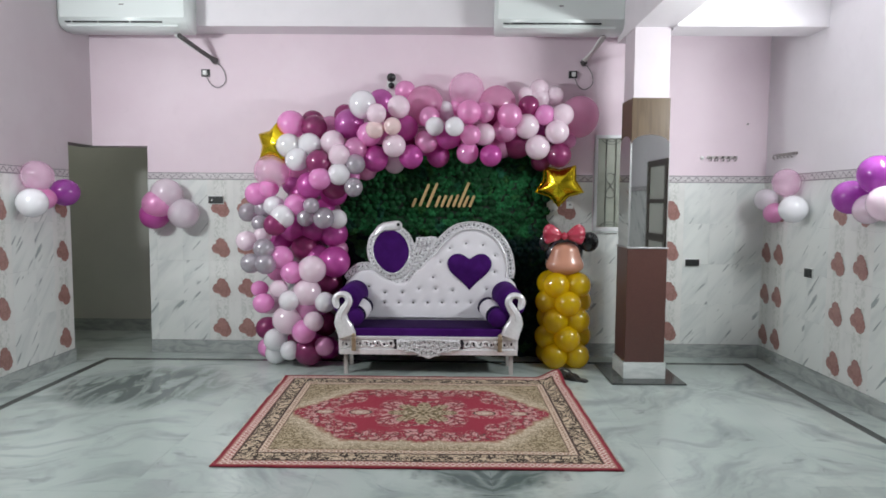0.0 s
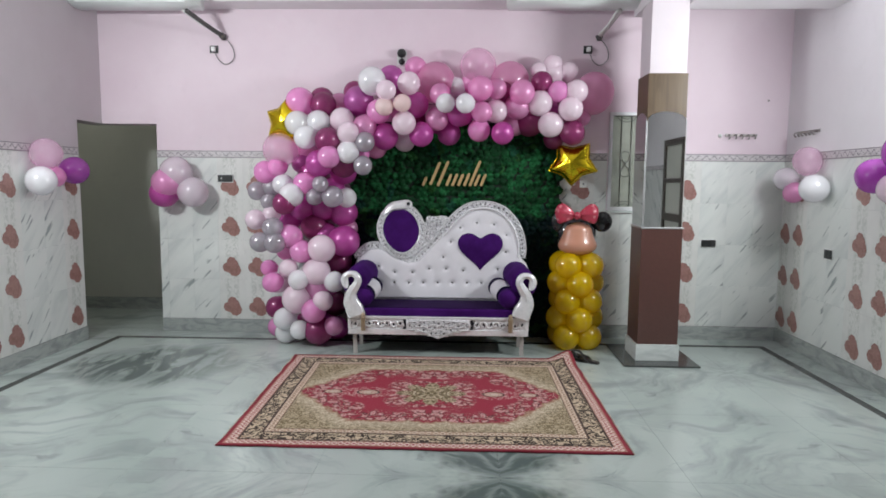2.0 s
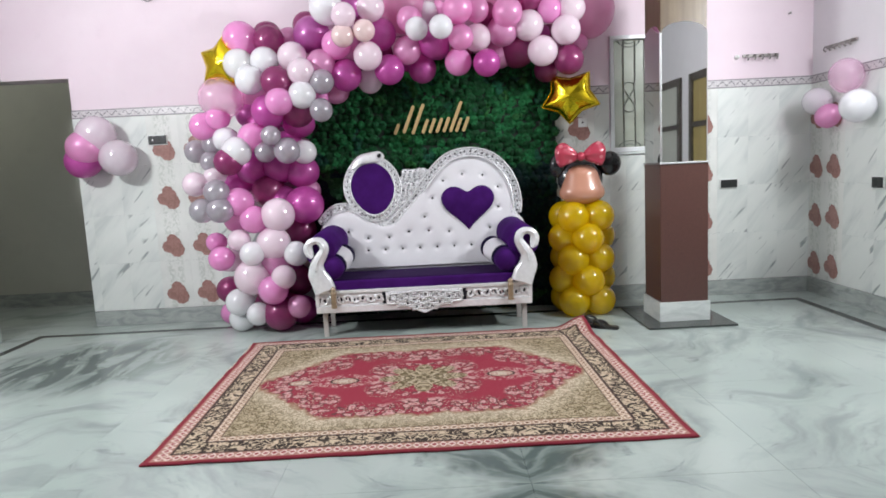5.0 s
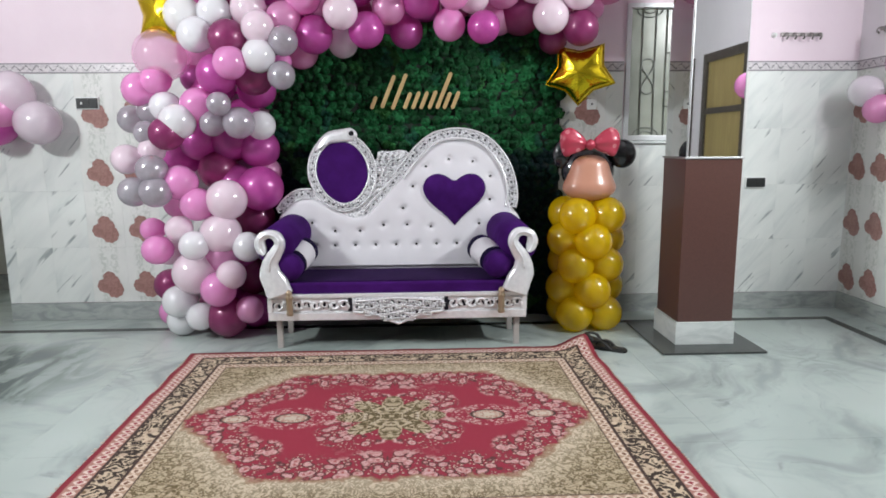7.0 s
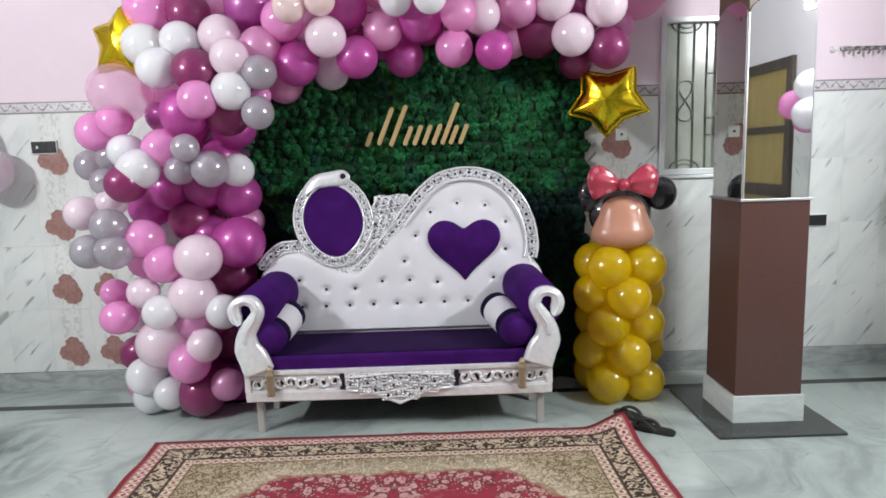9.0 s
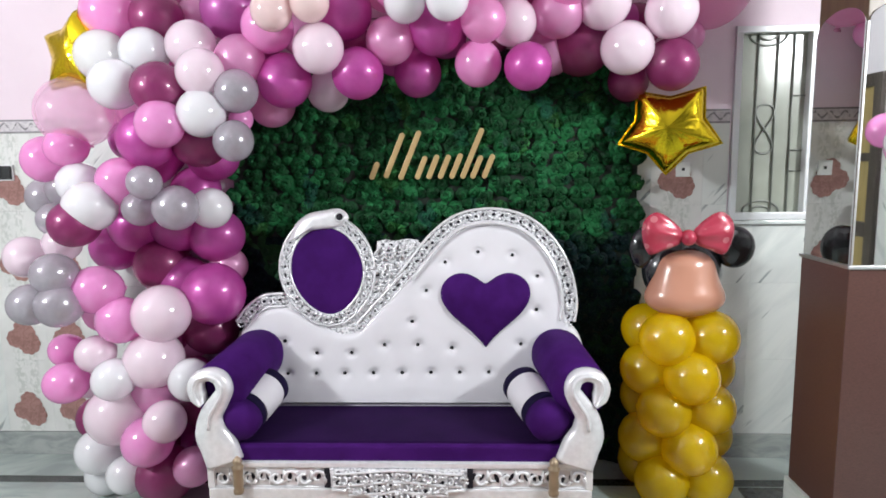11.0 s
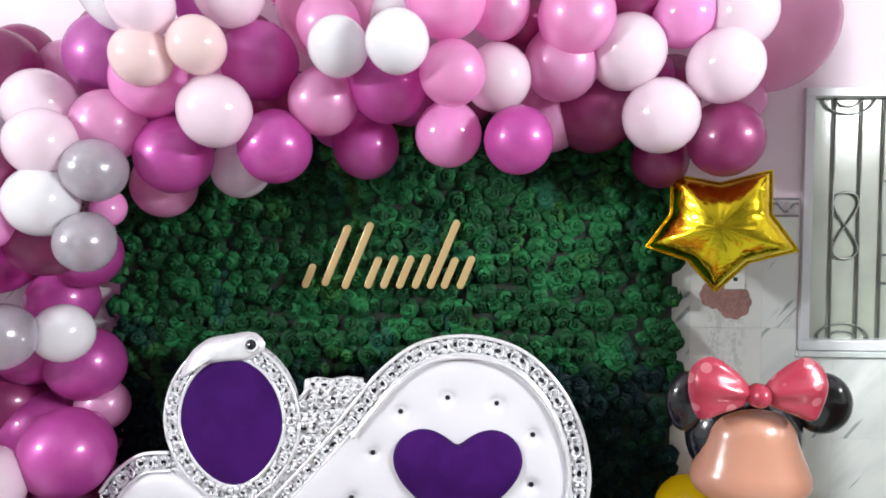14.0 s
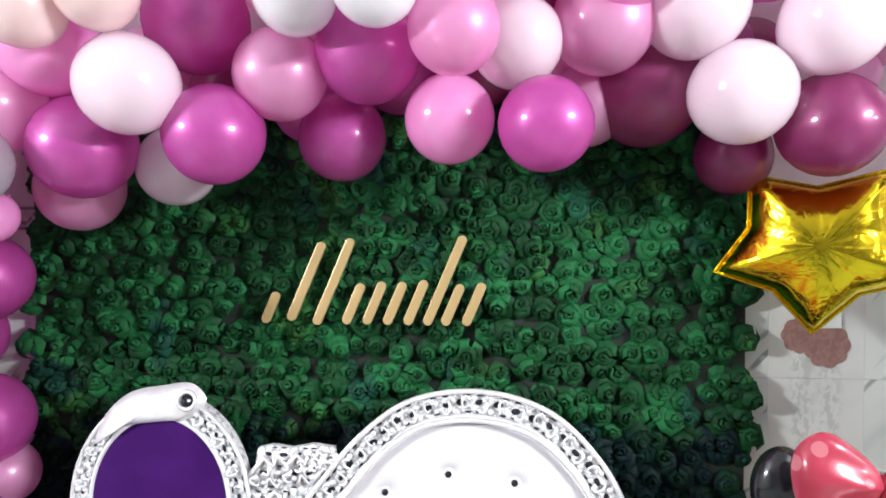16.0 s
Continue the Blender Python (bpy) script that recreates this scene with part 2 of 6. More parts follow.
def add_tube(bm, path, radius, sides=8, closed=False, flat_y=1.0):
    """A tube along points; radius may be one number or one for each point."""
    pts = [Vector(p) for p in path]
    n = len(pts)
    rad = radius if isinstance(radius, (list, tuple)) else [radius] * n
    rings = []
    up = Vector((0, 1, 0))
    for i, p in enumerate(pts):
        a = pts[(i - 1) % n] if (closed or i) else p
        b = pts[(i + 1) % n] if (closed or i < n - 1) else p
        d = (b - a).normalized()
        side = d.cross(up)
        if side.length < 0.2:
            side = d.cross(Vector((1, 0, 0)))
        side.normalize()
        other = side.cross(d).normalized()
        ring = []
        for k in range(sides):
            an = 2 * math.pi * k / sides
            ring.append(bm.verts.new(p + side * math.cos(an) * rad[i] + other * math.sin(an) * rad[i] * flat_y))
        rings.append(ring)
    m = n if closed else n - 1
    for i in range(m):
        r0, r1 = rings[i], rings[(i + 1) % n]
        for k in range(sides):
            bm.faces.new((r0[k], r0[(k + 1) % sides], r1[(k + 1) % sides], r1[k]))
    if not closed:
        bm.faces.new(rings[0][::-1])
        bm.faces.new(rings[-1])
    return bm


def tube(path, radius, sides=8, closed=False, flat_y=1.0):
    bm = add_tube(bmesh.new(), path, radius, sides, closed, flat_y)
    bmesh.ops.recalc_face_normals(bm, faces=bm.faces)
    return bm


def spline(ctrl, n=8, closed=False):
    """Points along a Catmull-Rom curve through ctrl."""
    c = [Vector(p) for p in ctrl]
    k = len(c)
    out = []
    for i in range(k if closed else k - 1):
        p0 = c[(i - 1) % k] if closed or i > 0 else c[0] * 2 - c[1]
        p1, p2 = c[i], c[(i + 1) % k]
        p3 = c[(i + 2) % k] if closed or i + 2 < k else c[-1] * 2 - c[-2]
        for j in range(n):
            t = j / n
            out.append(0.5 * (2 * p1 + (p2 - p0) * t + (2 * p0 - 5 * p1 + 4 * p2 - p3) * t * t + (3 * p1 - p0 - 3 * p2 + p3) * t ** 3))
    if not closed:
        out.append(c[-1])
    return out


def structure(name, bm, material, label, category="wall"):
    return tagged(mesh_ob(name, bm, material), label, category, kind="structure")


# ---------- the hall ----------
XL, XR, YB, YF = -3.29, 3.18, 6.0, -4.2
CEIL, TOP = 3.46, 1.78
THK = 0.2
# floor under-bed
structure("floor", box(XL - 1.6, XR + THK, YF - THK, 8.4, -0.15, -0.012), M_PLINTH, "polished grey-white marble slab floor of the hall", "floor")
# back wall with the corner opening and the window opening 
wb = bmesh.new()
add_box(wb, XL, -2.76, YB, YB + THK, 2.01, CEIL)
add_box(wb, -2.76, 1.54, YB, YB + THK, 0, CEIL)
add_box(wb, 1.54, 2.15, YB, YB + THK, 0, 1.2)
add_box(wb, 1.54, 2.15, YB, YB + THK, 2.14, CEIL)
add_box(wb, 2.15, XR + THK, YB, YB + THK, 0, CEIL)
wall_north = structure("wall_north", wb, M_PINK, "pink painted back wall above white tiled dado")
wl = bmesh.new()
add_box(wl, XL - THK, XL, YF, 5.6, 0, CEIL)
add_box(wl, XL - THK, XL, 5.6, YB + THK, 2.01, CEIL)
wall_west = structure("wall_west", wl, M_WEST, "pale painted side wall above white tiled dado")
wall_east = structure("wall_east", box(XR, XR + THK, YF, YB, 0, CEIL), M_WHITE, "pale painted side wall above white tiled dado")
wall_south = structure("wall_south", box(XL - THK, XR + THK, YF - THK, YF, 0, CEIL), M_WHITE, "plain pale painted rear wall")
structure("ceiling", box(XL - 1.6, XR + THK, YF - THK, 8.4, CEIL, CEIL + 0.12), M_WHITE, "white painted ceiling", "ceiling")
# passage behind the corner opening
for k, dims in enumerate(((XL - 1.6, -2.2, 7.05, 7.2), (XL - 1.75, XL - 1.6, 5.2, 7.2), (XL - 1.6, XL - THK, 5.2, 5.35), (-2.35, -2.2, YB + THK, 7.05))):
    structure("wall_passage_%d" % (k + 1), box(*dims, 0, CEIL), M_PASSAGE, "dim grey painted passage wall beyond the opening")
structure("baseboard_passage", box(XL - 1.6, -2.35, 7.02, 7.05, 0, 0.13), M_SKIRT, "dark marble skirting in the passage", "baseboard")
# beams
structure("beam_1", box(XL, XR, 5.72, YB, 3.07, CEIL), M_WHITE, "white painted ceiling beam along the back wall", "beam")
structure("beam_2", box(1.66, 1.975, YF, 5.72, 2.93, CEIL), M_WHITE, "white painted ceiling beam over the pillar", "beam")
structure("beam_3", box(1.975, XR, 5.07, 5.37, 2.91, CEIL), M_WHITE, "white painted ceiling beam from the pillar to the side wall", "beam")


# ---------- floor ----------
SLAB = 0.95
slab_cuts = {}


def slab(x0, x1, y0, y1, parent):
    key = (round(x1 - x0, 3), round(y1 - y0, 3))
    if key not in slab_cuts:
        bm = box(-key[0] / 2 + 0.0006, key[0] / 2 - 0.0006, -key[1] / 2 + 0.0006, key[1] / 2 - 0.0006, -0.012, 0.0)
        me = bpy.data.meshes.new("slab")
        bm.to_mesh(me)
        bm.free()
        me.materials.append(M_FLOOR)
        slab_cuts[key] = me
    ob = new("slab", slab_cuts[key])
    ob.location = ((x0 + x1) / 2, (y0 + y1) / 2, 0)
    ob.parent = parent


def cuts(a, b, origin, step):
    k = math.ceil((a - origin) / step + 1e-6)
    out = [a]
    while origin + k * step < b - 1e-6:
        if origin + k * step - out[-1] > 0.02:
            out.append(origin + k * step)
        k += 1
    return out + [b]


floor_bed = bpy.data.objects["floor"]
BX0, BX1, BY1, BW = -3.085, 2.96, 5.75, 0.065
xs = cuts(BX0 + BW, BX1 - BW, 0.39, SLAB)
ys = cuts(YF, BY1 - BW, 1.08, SLAB)
for i in range(len(xs) - 1):
    for j in range(len(ys) - 1):
        slab(xs[i], xs[i + 1], ys[j], ys[j + 1], floor_bed)
# strips between the black band and the walls
for a, b in zip(ys[:-1], ys[1:]):
    slab(XL, BX0, a, b, floor_bed)
    slab(BX1, XR, a, b, floor_bed)
for a, b in zip(xs[:-1], xs[1:]):
    slab(a, b, BY1, YB, floor_bed)
slab(XL, BX0, ys[-1], YB, floor_bed)
slab(BX0, xs[0], BY1, YB, floor_bed)
slab(xs[-1], BX1, BY1, YB, floor_bed)
slab(BX1, XR, ys[-1], YB, floor_bed)
for a, b in zip(cuts(XL - 1.6, -2.3, 0, 0.8)[:-1], cuts(XL - 1.6, -2.3, 0, 0.8)[1:]):
    slab(a, b, YB, 7.1, floor_bed)
slab(XL - 1.6, XL, 5.2, YB, floor_bed)
for bm in (box(BX0, BX1, BY1 - BW, BY1, -0.012, 0.0), box(BX0, BX0 + BW, YF, BY1 - BW, -0.012, 0.0), box(BX1 - BW, BX1, YF, BY1 - BW, -0.012, 0.0)):
    part("black_band", bm, M_BLACK, floor_bed, "narrow black granite inlay band")

# ---------- tiled dado ----------
ROW, Z0 = 0.391, 0.128
DADO_TOP = Z0 + 4 * ROW
tile_cuts = {}


def wall_frame(wall):
    """Where a wall's own x runs, seen from the hall."""
    return {"north": pose(0, YB, 0), "east": pose(XR, 0, 0, 0, 0, -90), "west": pose(XL, 0, 0, 0, 0, 90)}[wall]


def tile(wall, parent, a, b, z0, z1, material, name="tile"):
    key = (round(b - a, 3), round(z1 - z0, 3), material.name)
    if key not in tile_cuts:
        bm = box(-key[0] / 2 + 0.0003, key[0] / 2 - 0.0003, -0.009, 0.0, -key[1] / 2 + 0.0003, key[1] / 2 - 0.0003)
        me = bpy.data.meshes.new(name)
        bm.to_mesh(me)
        bm.free()
        me.materials.append(material)
        tile_cuts[key] = me
    ob = new(name, tile_cuts[key])
    ob.matrix_world = wall_frame(wall) @ pose((a + b) / 2, 0, (z0 + z1) / 2)
    ob.parent = parent


def rose_mesh():
    """Three overlapping scalloped rosettes, as printed on the decor tiles."""
    bm = bmesh.new()
    for k, (cx, cz, r, n) in enumerate(((-0.004, 0.05, 0.04, 7), (-0.036, 0.004, 0.042, 8), (0.022, -0.018, 0.052, 9), (0.02, 0.03, 0.035, 7))):
        y = -0.0004 * k
        c = bm.verts.new((cx, y, cz))
        ring = []
        for i in range(n * 6):
            a = 2 * math.pi * i / (n * 6)
            rr = r * (0.9 + 0.1 * abs(math.cos(a * n / 2)))
            ring.append(bm.verts.new((cx + rr * math.cos(a), y, cz + rr * math.sin(a))))
        for i in range(len(ring)):
            bm.faces.new((c, ring[(i + 1) % len(ring)], ring[i]))
    bm.normal_update()
    for f in bm.faces:
        if f.normal.y > 0:
            f.normal_flip()
    me = bpy.data.meshes.new("rose_motif")
    bm.to_mesh(me)
    bm.free()
    me.materials.append(M_ROSE)
    return me


ROSE = rose_mesh()


def rose(wall, parent, u, z):
    ob = new("rose_motif", ROSE)
    ob.matrix_world = wall_frame(wall) @ pose(u, -0.0105, z) @ Matrix.Scale(1.2, 4)
    ob.parent = parent


def dado(wall, parent, edges, decor, skip=()):
    """Columns of tiles between the edges; those in decor carry the printed roses."""
    for i in range(len(edges) - 1):
        a, b = edges[i], edges[i + 1]
        for r in range(4):
            z0, z1 = Z0 + r * ROW, Z0 + (r + 1) * ROW
            hole = any(b > s0 + 1e-3 and a < s1 - 1e-3 for s0, s1 in skip)
            if hole and z1 > 1.2:
                if z0 < 1.16:
                    tile(wall, parent, a, b, z0, 1.198, M_TILE)
                continue
            tile(wall, parent, a, b, z0, z1, M_CREAM if i in decor else M_TILE)
            if i in decor and (b - a) > 0.2:
                rose(wall, parent, (a + b) / 2, z0 + 0.112)


E_N = [-2.76, -2.685, -2.435] + [-2.185 + 0.25 * k for k in range(12)] + [0.66, 0.91, 1.16, 1.41, 1.53, 1.66, 1.91, 2.16, 2.41, 2.66, 2.91, XR]
dado("north", wall_north, E_N, (3, 4, 17, 22), skip=((1.54, 2.15),))
E_E = [-6.0, -5.8, -5.55, -5.2, -4.92, -4.64, -4.37, -4.12, -3.87, -3.62, -3.37, -2.88]
dado("east", wall_east, E_E, (0, 1, 4, 5))
E_W = [5.58, 5.32, 5.07, 4.79, 4.53, 4.28, 4.03]
dado("west", wall_west, sorted(E_W), (5, 2, 1))


def border_mat():
    """Grey moulded border: dark lines and a running leaf scroll."""
    w = Mat("grey_border_tile", (0.5, 0.47, 0.48), 0.3)
    x = w.xyz(w.coord())
    s = w.math("SINE", w.math("MULTIPLY", x[0], 88.0))
    t = w.math("ABSOLUTE", w.math("SUBTRACT", w.math("MULTIPLY", x[2], 42.0), w.math("MULTIPLY", s, 0.62)))
    leaf = w.noise(w.mapping(w.coord(), scale=(60, 60, 60)), 1.0, 2)
    line = w.math("MAXIMUM", w.math("MULTIPLY", w.step(t, 0.3, 0.16), w.step(leaf, 0.36, 0.5)), w.step(w.math("ABSOLUTE", w.math("SUBTRACT", w.math("ABSOLUTE", x[2]), 0.029)), 0.0048, 0.003))
    c = w.mix(w.step(leaf, 0.4, 0.65), (0.6, 0.57, 0.58), (0.48, 0.45, 0.47))
    w.color(w.mix(w.math("MULTIPLY", line, 0.85), c, (0.15, 0.14, 0.15)))
    return w.m


M_BORDER = border_mat()


def strip(wall, parent, a, b, z0, z1, depth, material, name, label):
    bm = box(a, b, -depth, 0, -(z1 - z0) / 2, (z1 - z0) / 2, 0.002, 1)
    ob = part(name, bm, material, parent, label)
    ob.matrix_world = wall_frame(wall) @ pose(0, 0, (z0 + z1) / 2)
    return ob


for wall, parent, spans in (("north", wall_north, ((-2.76, 1.53), (2.162, XR))), ("east", wall_east, ((-6.0, -2.86), (-0.75, 4.2))), ("west", wall_west, ((-4.2, 5.58),))):
    for a, b in spans:
        strip(wall, parent, a, b, DADO_TOP, DADO_TOP + 0.068, 0.012, M_BORDER, "border", "grey moulded border with a leaf scroll")
for wall, spans in (("north", ((-2.76, XR - 0.014),)), ("east", ((-6.0, -2.86), (-0.75, 4.2))), ("west", ((-4.2, 5.6),))):
    for a, b in spans:
        sk = structure("baseboard", box(a, b, -0.014, 0, 0.0, 0.125, 0.002, 1), M_SKIRT, "grey marble skirting along the wall", "baseboard")
        sk.matrix_world = wall_frame(wall)
# plain tiled stretch of the walls behind the camera
for wall, parent, a, b in (("west", wall_west, -4.2, 4.03), ("east", wall_east, -0.75, 4.2)):
    strip(wall, parent, a, b, Z0, DADO_TOP, 0.009, M_TILE, "tile_panel", "white slashed wall tiles")

# ---------- pillar ----------
pillar = thing("pillar", "square pillar with marble plinth, brown stone, mirrors and wood", "pillar", (1.812, 5.325, 0), kind="structure")
M_CHROME = Mat("chrome_edge", (0.6, 0.61, 0.61), 0.45, 1.0).m
part("plinth", box(-0.178, 0.178, -0.178, 0.178, 0.012, 0.15, 0.003), M_PLINTH, pillar, "white marble plinth")
part("floor_mat", box(-0.305, 0.305, -0.33, 0.33, 0.001, 0.012), M_BLACK, pillar, "black granite base slab")
part("lower_cladding", box(-0.166, 0.166, -0.166, 0.166, 0.15, 1.115, 0.003), M_BROWN, pillar, "polished brown granite cladding")
part("ledge", box(-0.174, 0.174, -0.174, 0.174, 1.115, 1.127, 0.002), M_CHROME, pillar, "thin chrome ledge")
part("upper_cladding", box(-0.157, 0.157, -0.157, 0.157, 1.127, 2.36, 0.003), M_WOOD, pillar, "brown wood laminate cladding")
part("shaft", box(-0.146, 0.146, -0.146, 0.146, 2.36, 2.93), M_SHAFT, pillar, "white painted upper shaft")


def arch_pts(half, z0, spring, top, n=14):
    pts = [(-half, z0), (half, z0), (half, spring)]
    for i in range(1, n):
        a = math.pi * i / n
        pts.append((half * math.cos(a), spring + (top - spring) * math.sin(a)))
    return pts + [(-half, spring)]


for k in range(4):
    mo = part("mirror", prism(arch_pts(0.153, 1.128, 1.985, 2.058), -0.163, -0.1575), M_MIRROR, pillar, "arched mirror panel")
    mo.matrix_basis = pose(0, 0, 0, 0, 0, 90 * k)
    ed = part("mirror_edge", tube([(-0.155, -0.16, 1.128), (-0.155, -0.16, 1.985)], 0.004, 6), M_CHROME, pillar)
    ed.matrix_basis = pose(0, 0, 0, 0, 0, 90 * k)

# ---------- window ----------
WX0, WX1, WZ0, WZ1 = 1.54, 2.15, 1.225, 2.14
M_ALU = Mat("white_aluminium", (0.72, 0.74, 0.75), 0.35, 0.1).m
fw = Mat("frosted_pane", (0.34, 0.37, 0.33), 0.19)
fwn = fw.noise(fw.world_pos(), 3.0, 3)
fw.color(fw.mix(fw.step(fwn, 0.3, 0.7), (0.42, 0.445, 0.38), (0.31, 0.335, 0.28)))
M_FROST = fw.m
M_GRILLE = Mat("dark_grille_metal", (0.21, 0.22, 0.2), 0.4, 0.6).m
window = thing("window_1", "white framed sliding window with frosted panes and ornate grille", "window", (0, YB, 0), kind="structure")
for x0, x1, z0, z1 in ((WX0, WX1, WZ0, WZ0 + 0.035), (WX0, WX1, WZ1 - 0.03, WZ1), (WX0, WX0 + 0.032, WZ0 + 0.035, WZ1 - 0.03), (WX1 - 0.032, WX1, WZ0 + 0.035, WZ1 - 0.03), (1.893, 1.928, WZ0 + 0.035, WZ1 - 0.03)):
    part("frame", box(x0, x1, -0.018, 0.09, z0, z1, 0.003), M_ALU, window)
part("sill", box(WX0 - 0.01, WX1 + 0.01, -0.03, 0.01, WZ0 - 0.022, WZ0 - 0.002, 0.003), M_PLINTH, window, "white marble sill")
for x0, x1, y in ((WX0 + 0.032, 1.893, 0.03), (1.928, WX1 - 0.032, 0.05)):
    part("pane", box(x0, x1, y, y + 0.006, WZ0 + 0.035, WZ1 - 0.03), M_FROST, window, "grey-green frosted pane")
for bars, cx in (((1.66, 1.753, 1.83), 1.7065), ((2.0, 2.086), 2.043)):
    g = bmesh.new()
    z0, z1 = WZ0 + 0.036, WZ1 - 0.031
    for x in bars:
        add_tube(g, [(x, 0.022, z0), (x, 0.022, z1)], 0.0045, 6)
    # a crossed figure of eight between the bars, half-rings at head and foot
    add_tube(g, [(cx + 0.043 * math.sin(2 * a), 0.022, 1.662 + 0.118 * math.cos(a)) for a in [2 * math.pi * i / 40 for i in range(40)]], 0.0042, 6, True)
    for s, zz in ((-1, z1), (1, z0)):
        for rr in (0.045, 0.062 if cx > 2 else 0.088):
            add_tube(g, [(cx + rr * math.cos(a), 0.022, zz + s * rr * 0.62 * math.sin(a)) for a in [math.pi * i / 12 for i in range(13)]], 0.004, 6)
    if cx < 2:
        for z in (1.46, 1.56, 1.82):
            add_tube(g, [(1.83, 0.022, z), (1.892, 0.022, z)], 0.0035, 6)
    part("grille", g, M_GRILLE, window, "thin ornate metal grille", flat=False)

# ---------- door in the side wall ----------
M_DOORFRAME = wood("grey_brown_door_frame", (0.1, 0.085, 0.07), (0.065, 0.055, 0.045))
M_DOORLEAF = wood("yellow_door_panel", (0.42, 0.33, 0.13), (0.34, 0.26, 0.1), 0.4)


def side_door(name, label, y0, y1, top, leaf):
    d = thing(name, label, "door", (XR, 0, 0), kind="structure")
    for a, b, z0, z1 in ((y0, y0 + 0.09, 0, top), (y1 - 0.09, y1, 0, top), (y0 + 0.09, y1 - 0.09, top - 0.09, top), (y0 + 0.09, y1 - 0.09, 0.95, 1.06), (y0 + 0.09, y1 - 0.09, 1.5, 1.56), (y0 + 0.09, y1 - 0.09, 0.0, 0.16)):
        part("door_frame", box(-0.035, 0.0, a, b, z0, z1, 0.003), M_DOORFRAME, d)
    for z0, z1 in ((0.16, 0.95), (1.06, 1.5), (1.56, top - 0.09)):
        part("door_panel", box(-0.012, 0.0, y0 + 0.09, y1 - 0.09, z0, z1), leaf, d, "painted door panel")


side_door("door_1", "dark framed door with yellow panels in the side wall", 1.9, 2.86, 2.12, M_DOORLEAF)
side_door("door_2", "dark framed door with grey panels in the side wall", 0.75, 1.62, 2.12, M_PASSAGE)

# ---------- air conditioners, sockets and small wall things ----------
M_AC = Mat("air_conditioner_plastic", (0.74, 0.8, 0.78), 0.3).m
M_CABLE = Mat("dark_foam_hose", (0.08, 0.075, 0.075), 0.7).m
M_WCABLE = Mat("grey_cable", (0.16, 0.15, 0.15), 0.5).m


def air_conditioner(x, w):
    ac = thing("air_conditioner", "white wall-mounted split air conditioner on the beam", "air conditioner", (x, 5.72, 2.985), group="air conditioners")
    prof = [(0.0, 0.0), (-0.12, 0.0), (-0.185, 0.02), (-0.215, 0.055), (-0.225, 0.1), (-0.225, 0.27), (-0.2, 0.31), (0.0, 0.315)]
    bm = bmesh.new()
    a = [bm.verts.new((-w / 2, y, z)) for y, z in prof]
    b = [bm.verts.new((w / 2, y, z)) for y, z in prof]
    bm.faces.new(a)
    bm.faces.new(b[::-1])
    for i in range(len(prof)):
        j = (i + 1) % len(prof)
        bm.faces.new((a[i], a[j], b[j], b[i]))
    bmesh.ops.recalc_face_normals(bm, faces=bm.faces)
    bmesh.ops.bevel(bm, geom=[e for e in bm.edges if abs(e.verts[0].co.x - e.verts[1].co.x) < 1e-6], offset=0.012, segments=3, affect="EDGES")
    part("body", bm, M_AC, ac, flat=False)
    part("front_panel", box(-w / 2 + 0.025, w / 2 - 0.025, -0.23, -0.222, 0.095, 0.268, 0.003), M_AC, ac)
    part("vent_slit", box(-w / 2 + 0.07, w / 2 - 0.22, -0.2265, -0.2, 0.051, 0.063), M_DARK, ac, "dark air outlet slit")
    part("louver", box(-w / 2 + 0.07, w / 2 - 0.09, -0.206, -0.19, 0.022, 0.04, 0.004), M_AC, ac)
    for xx in (-w / 2 + 0.13, -w / 2 + 0.36, w / 2 - 0.5):
        part("vane", box(xx - 0.004, xx + 0.004, -0.2285, -0.2, 0.048, 0.066), M_AC, ac)
    part("badge", box(-0.02, 0.02, -0.2335, -0.229, 0.2, 0.208), M_WCABLE, ac, "small plain grey badge")
    return ac


air_conditioner(-2.715, 1.14)
air_conditioner(1.11, 1.14)


def hose_run(x0, x1, xs, sgn, skin):
    """Insulated pipe from the unit to the wall, with a cable looping to its socket."""
    h = thing("pipe_bundle", "grey insulated pipe and cable running down to the wall", "pipe", (0, 0, 0), group="pipe bundles")
    part("hose", tube(spline([(x0, 5.63, 2.965), (x0 + (x1 - x0) * 0.35, 5.74, 2.91), (x0 + (x1 - x0) * 0.75, 5.88, 2.85), (x1, 5.985, 2.82)], 6), [0.02] * 18 + [0.026], 10), skin, h, flat=False)
    part("wrapping", tube([(x1 - (x1 - x0) * 0.12, 5.955, 2.832), (x1, 5.975, 2.815), (x1 + 0.004 * sgn, 5.985, 2.785)], [0.025, 0.034, 0.016], 10), M_CABLE, h, "dark tape wrapping", flat=False)
    part("drain_pipe", tube(spline([(x0 - 0.03 * sgn, 5.62, 2.965), (x0 + (x1 - x0) * 0.5 - 0.02 * sgn, 5.78, 2.88), (x1 - 0.01 * sgn, 5.96, 2.83)], 6), 0.009, 8), M_WPLASTIC, h, flat=False)
    part("cable", tube(spline([(x1, 5.975, 2.82), (x1 + 0.08 * sgn, 5.985, 2.72), (x1 + 0.09 * sgn, 5.985, 2.62), (x1 + 0.02 * sgn, 5.985, 2.565), (xs + 0.05 * sgn, 5.985, 2.6), (xs + 0.01 * sgn, 5.972, 2.68)], 6), 0.0038, 6), M_WCABLE, h, flat=False)


hose_run(-2.28, -2.08, -2.18, 1, M_CABLE)
hose_run(1.52, 1.41, 1.317, 1, Mat("pale_pipe_sleeve", (0.5, 0.47, 0.46), 0.6).m)


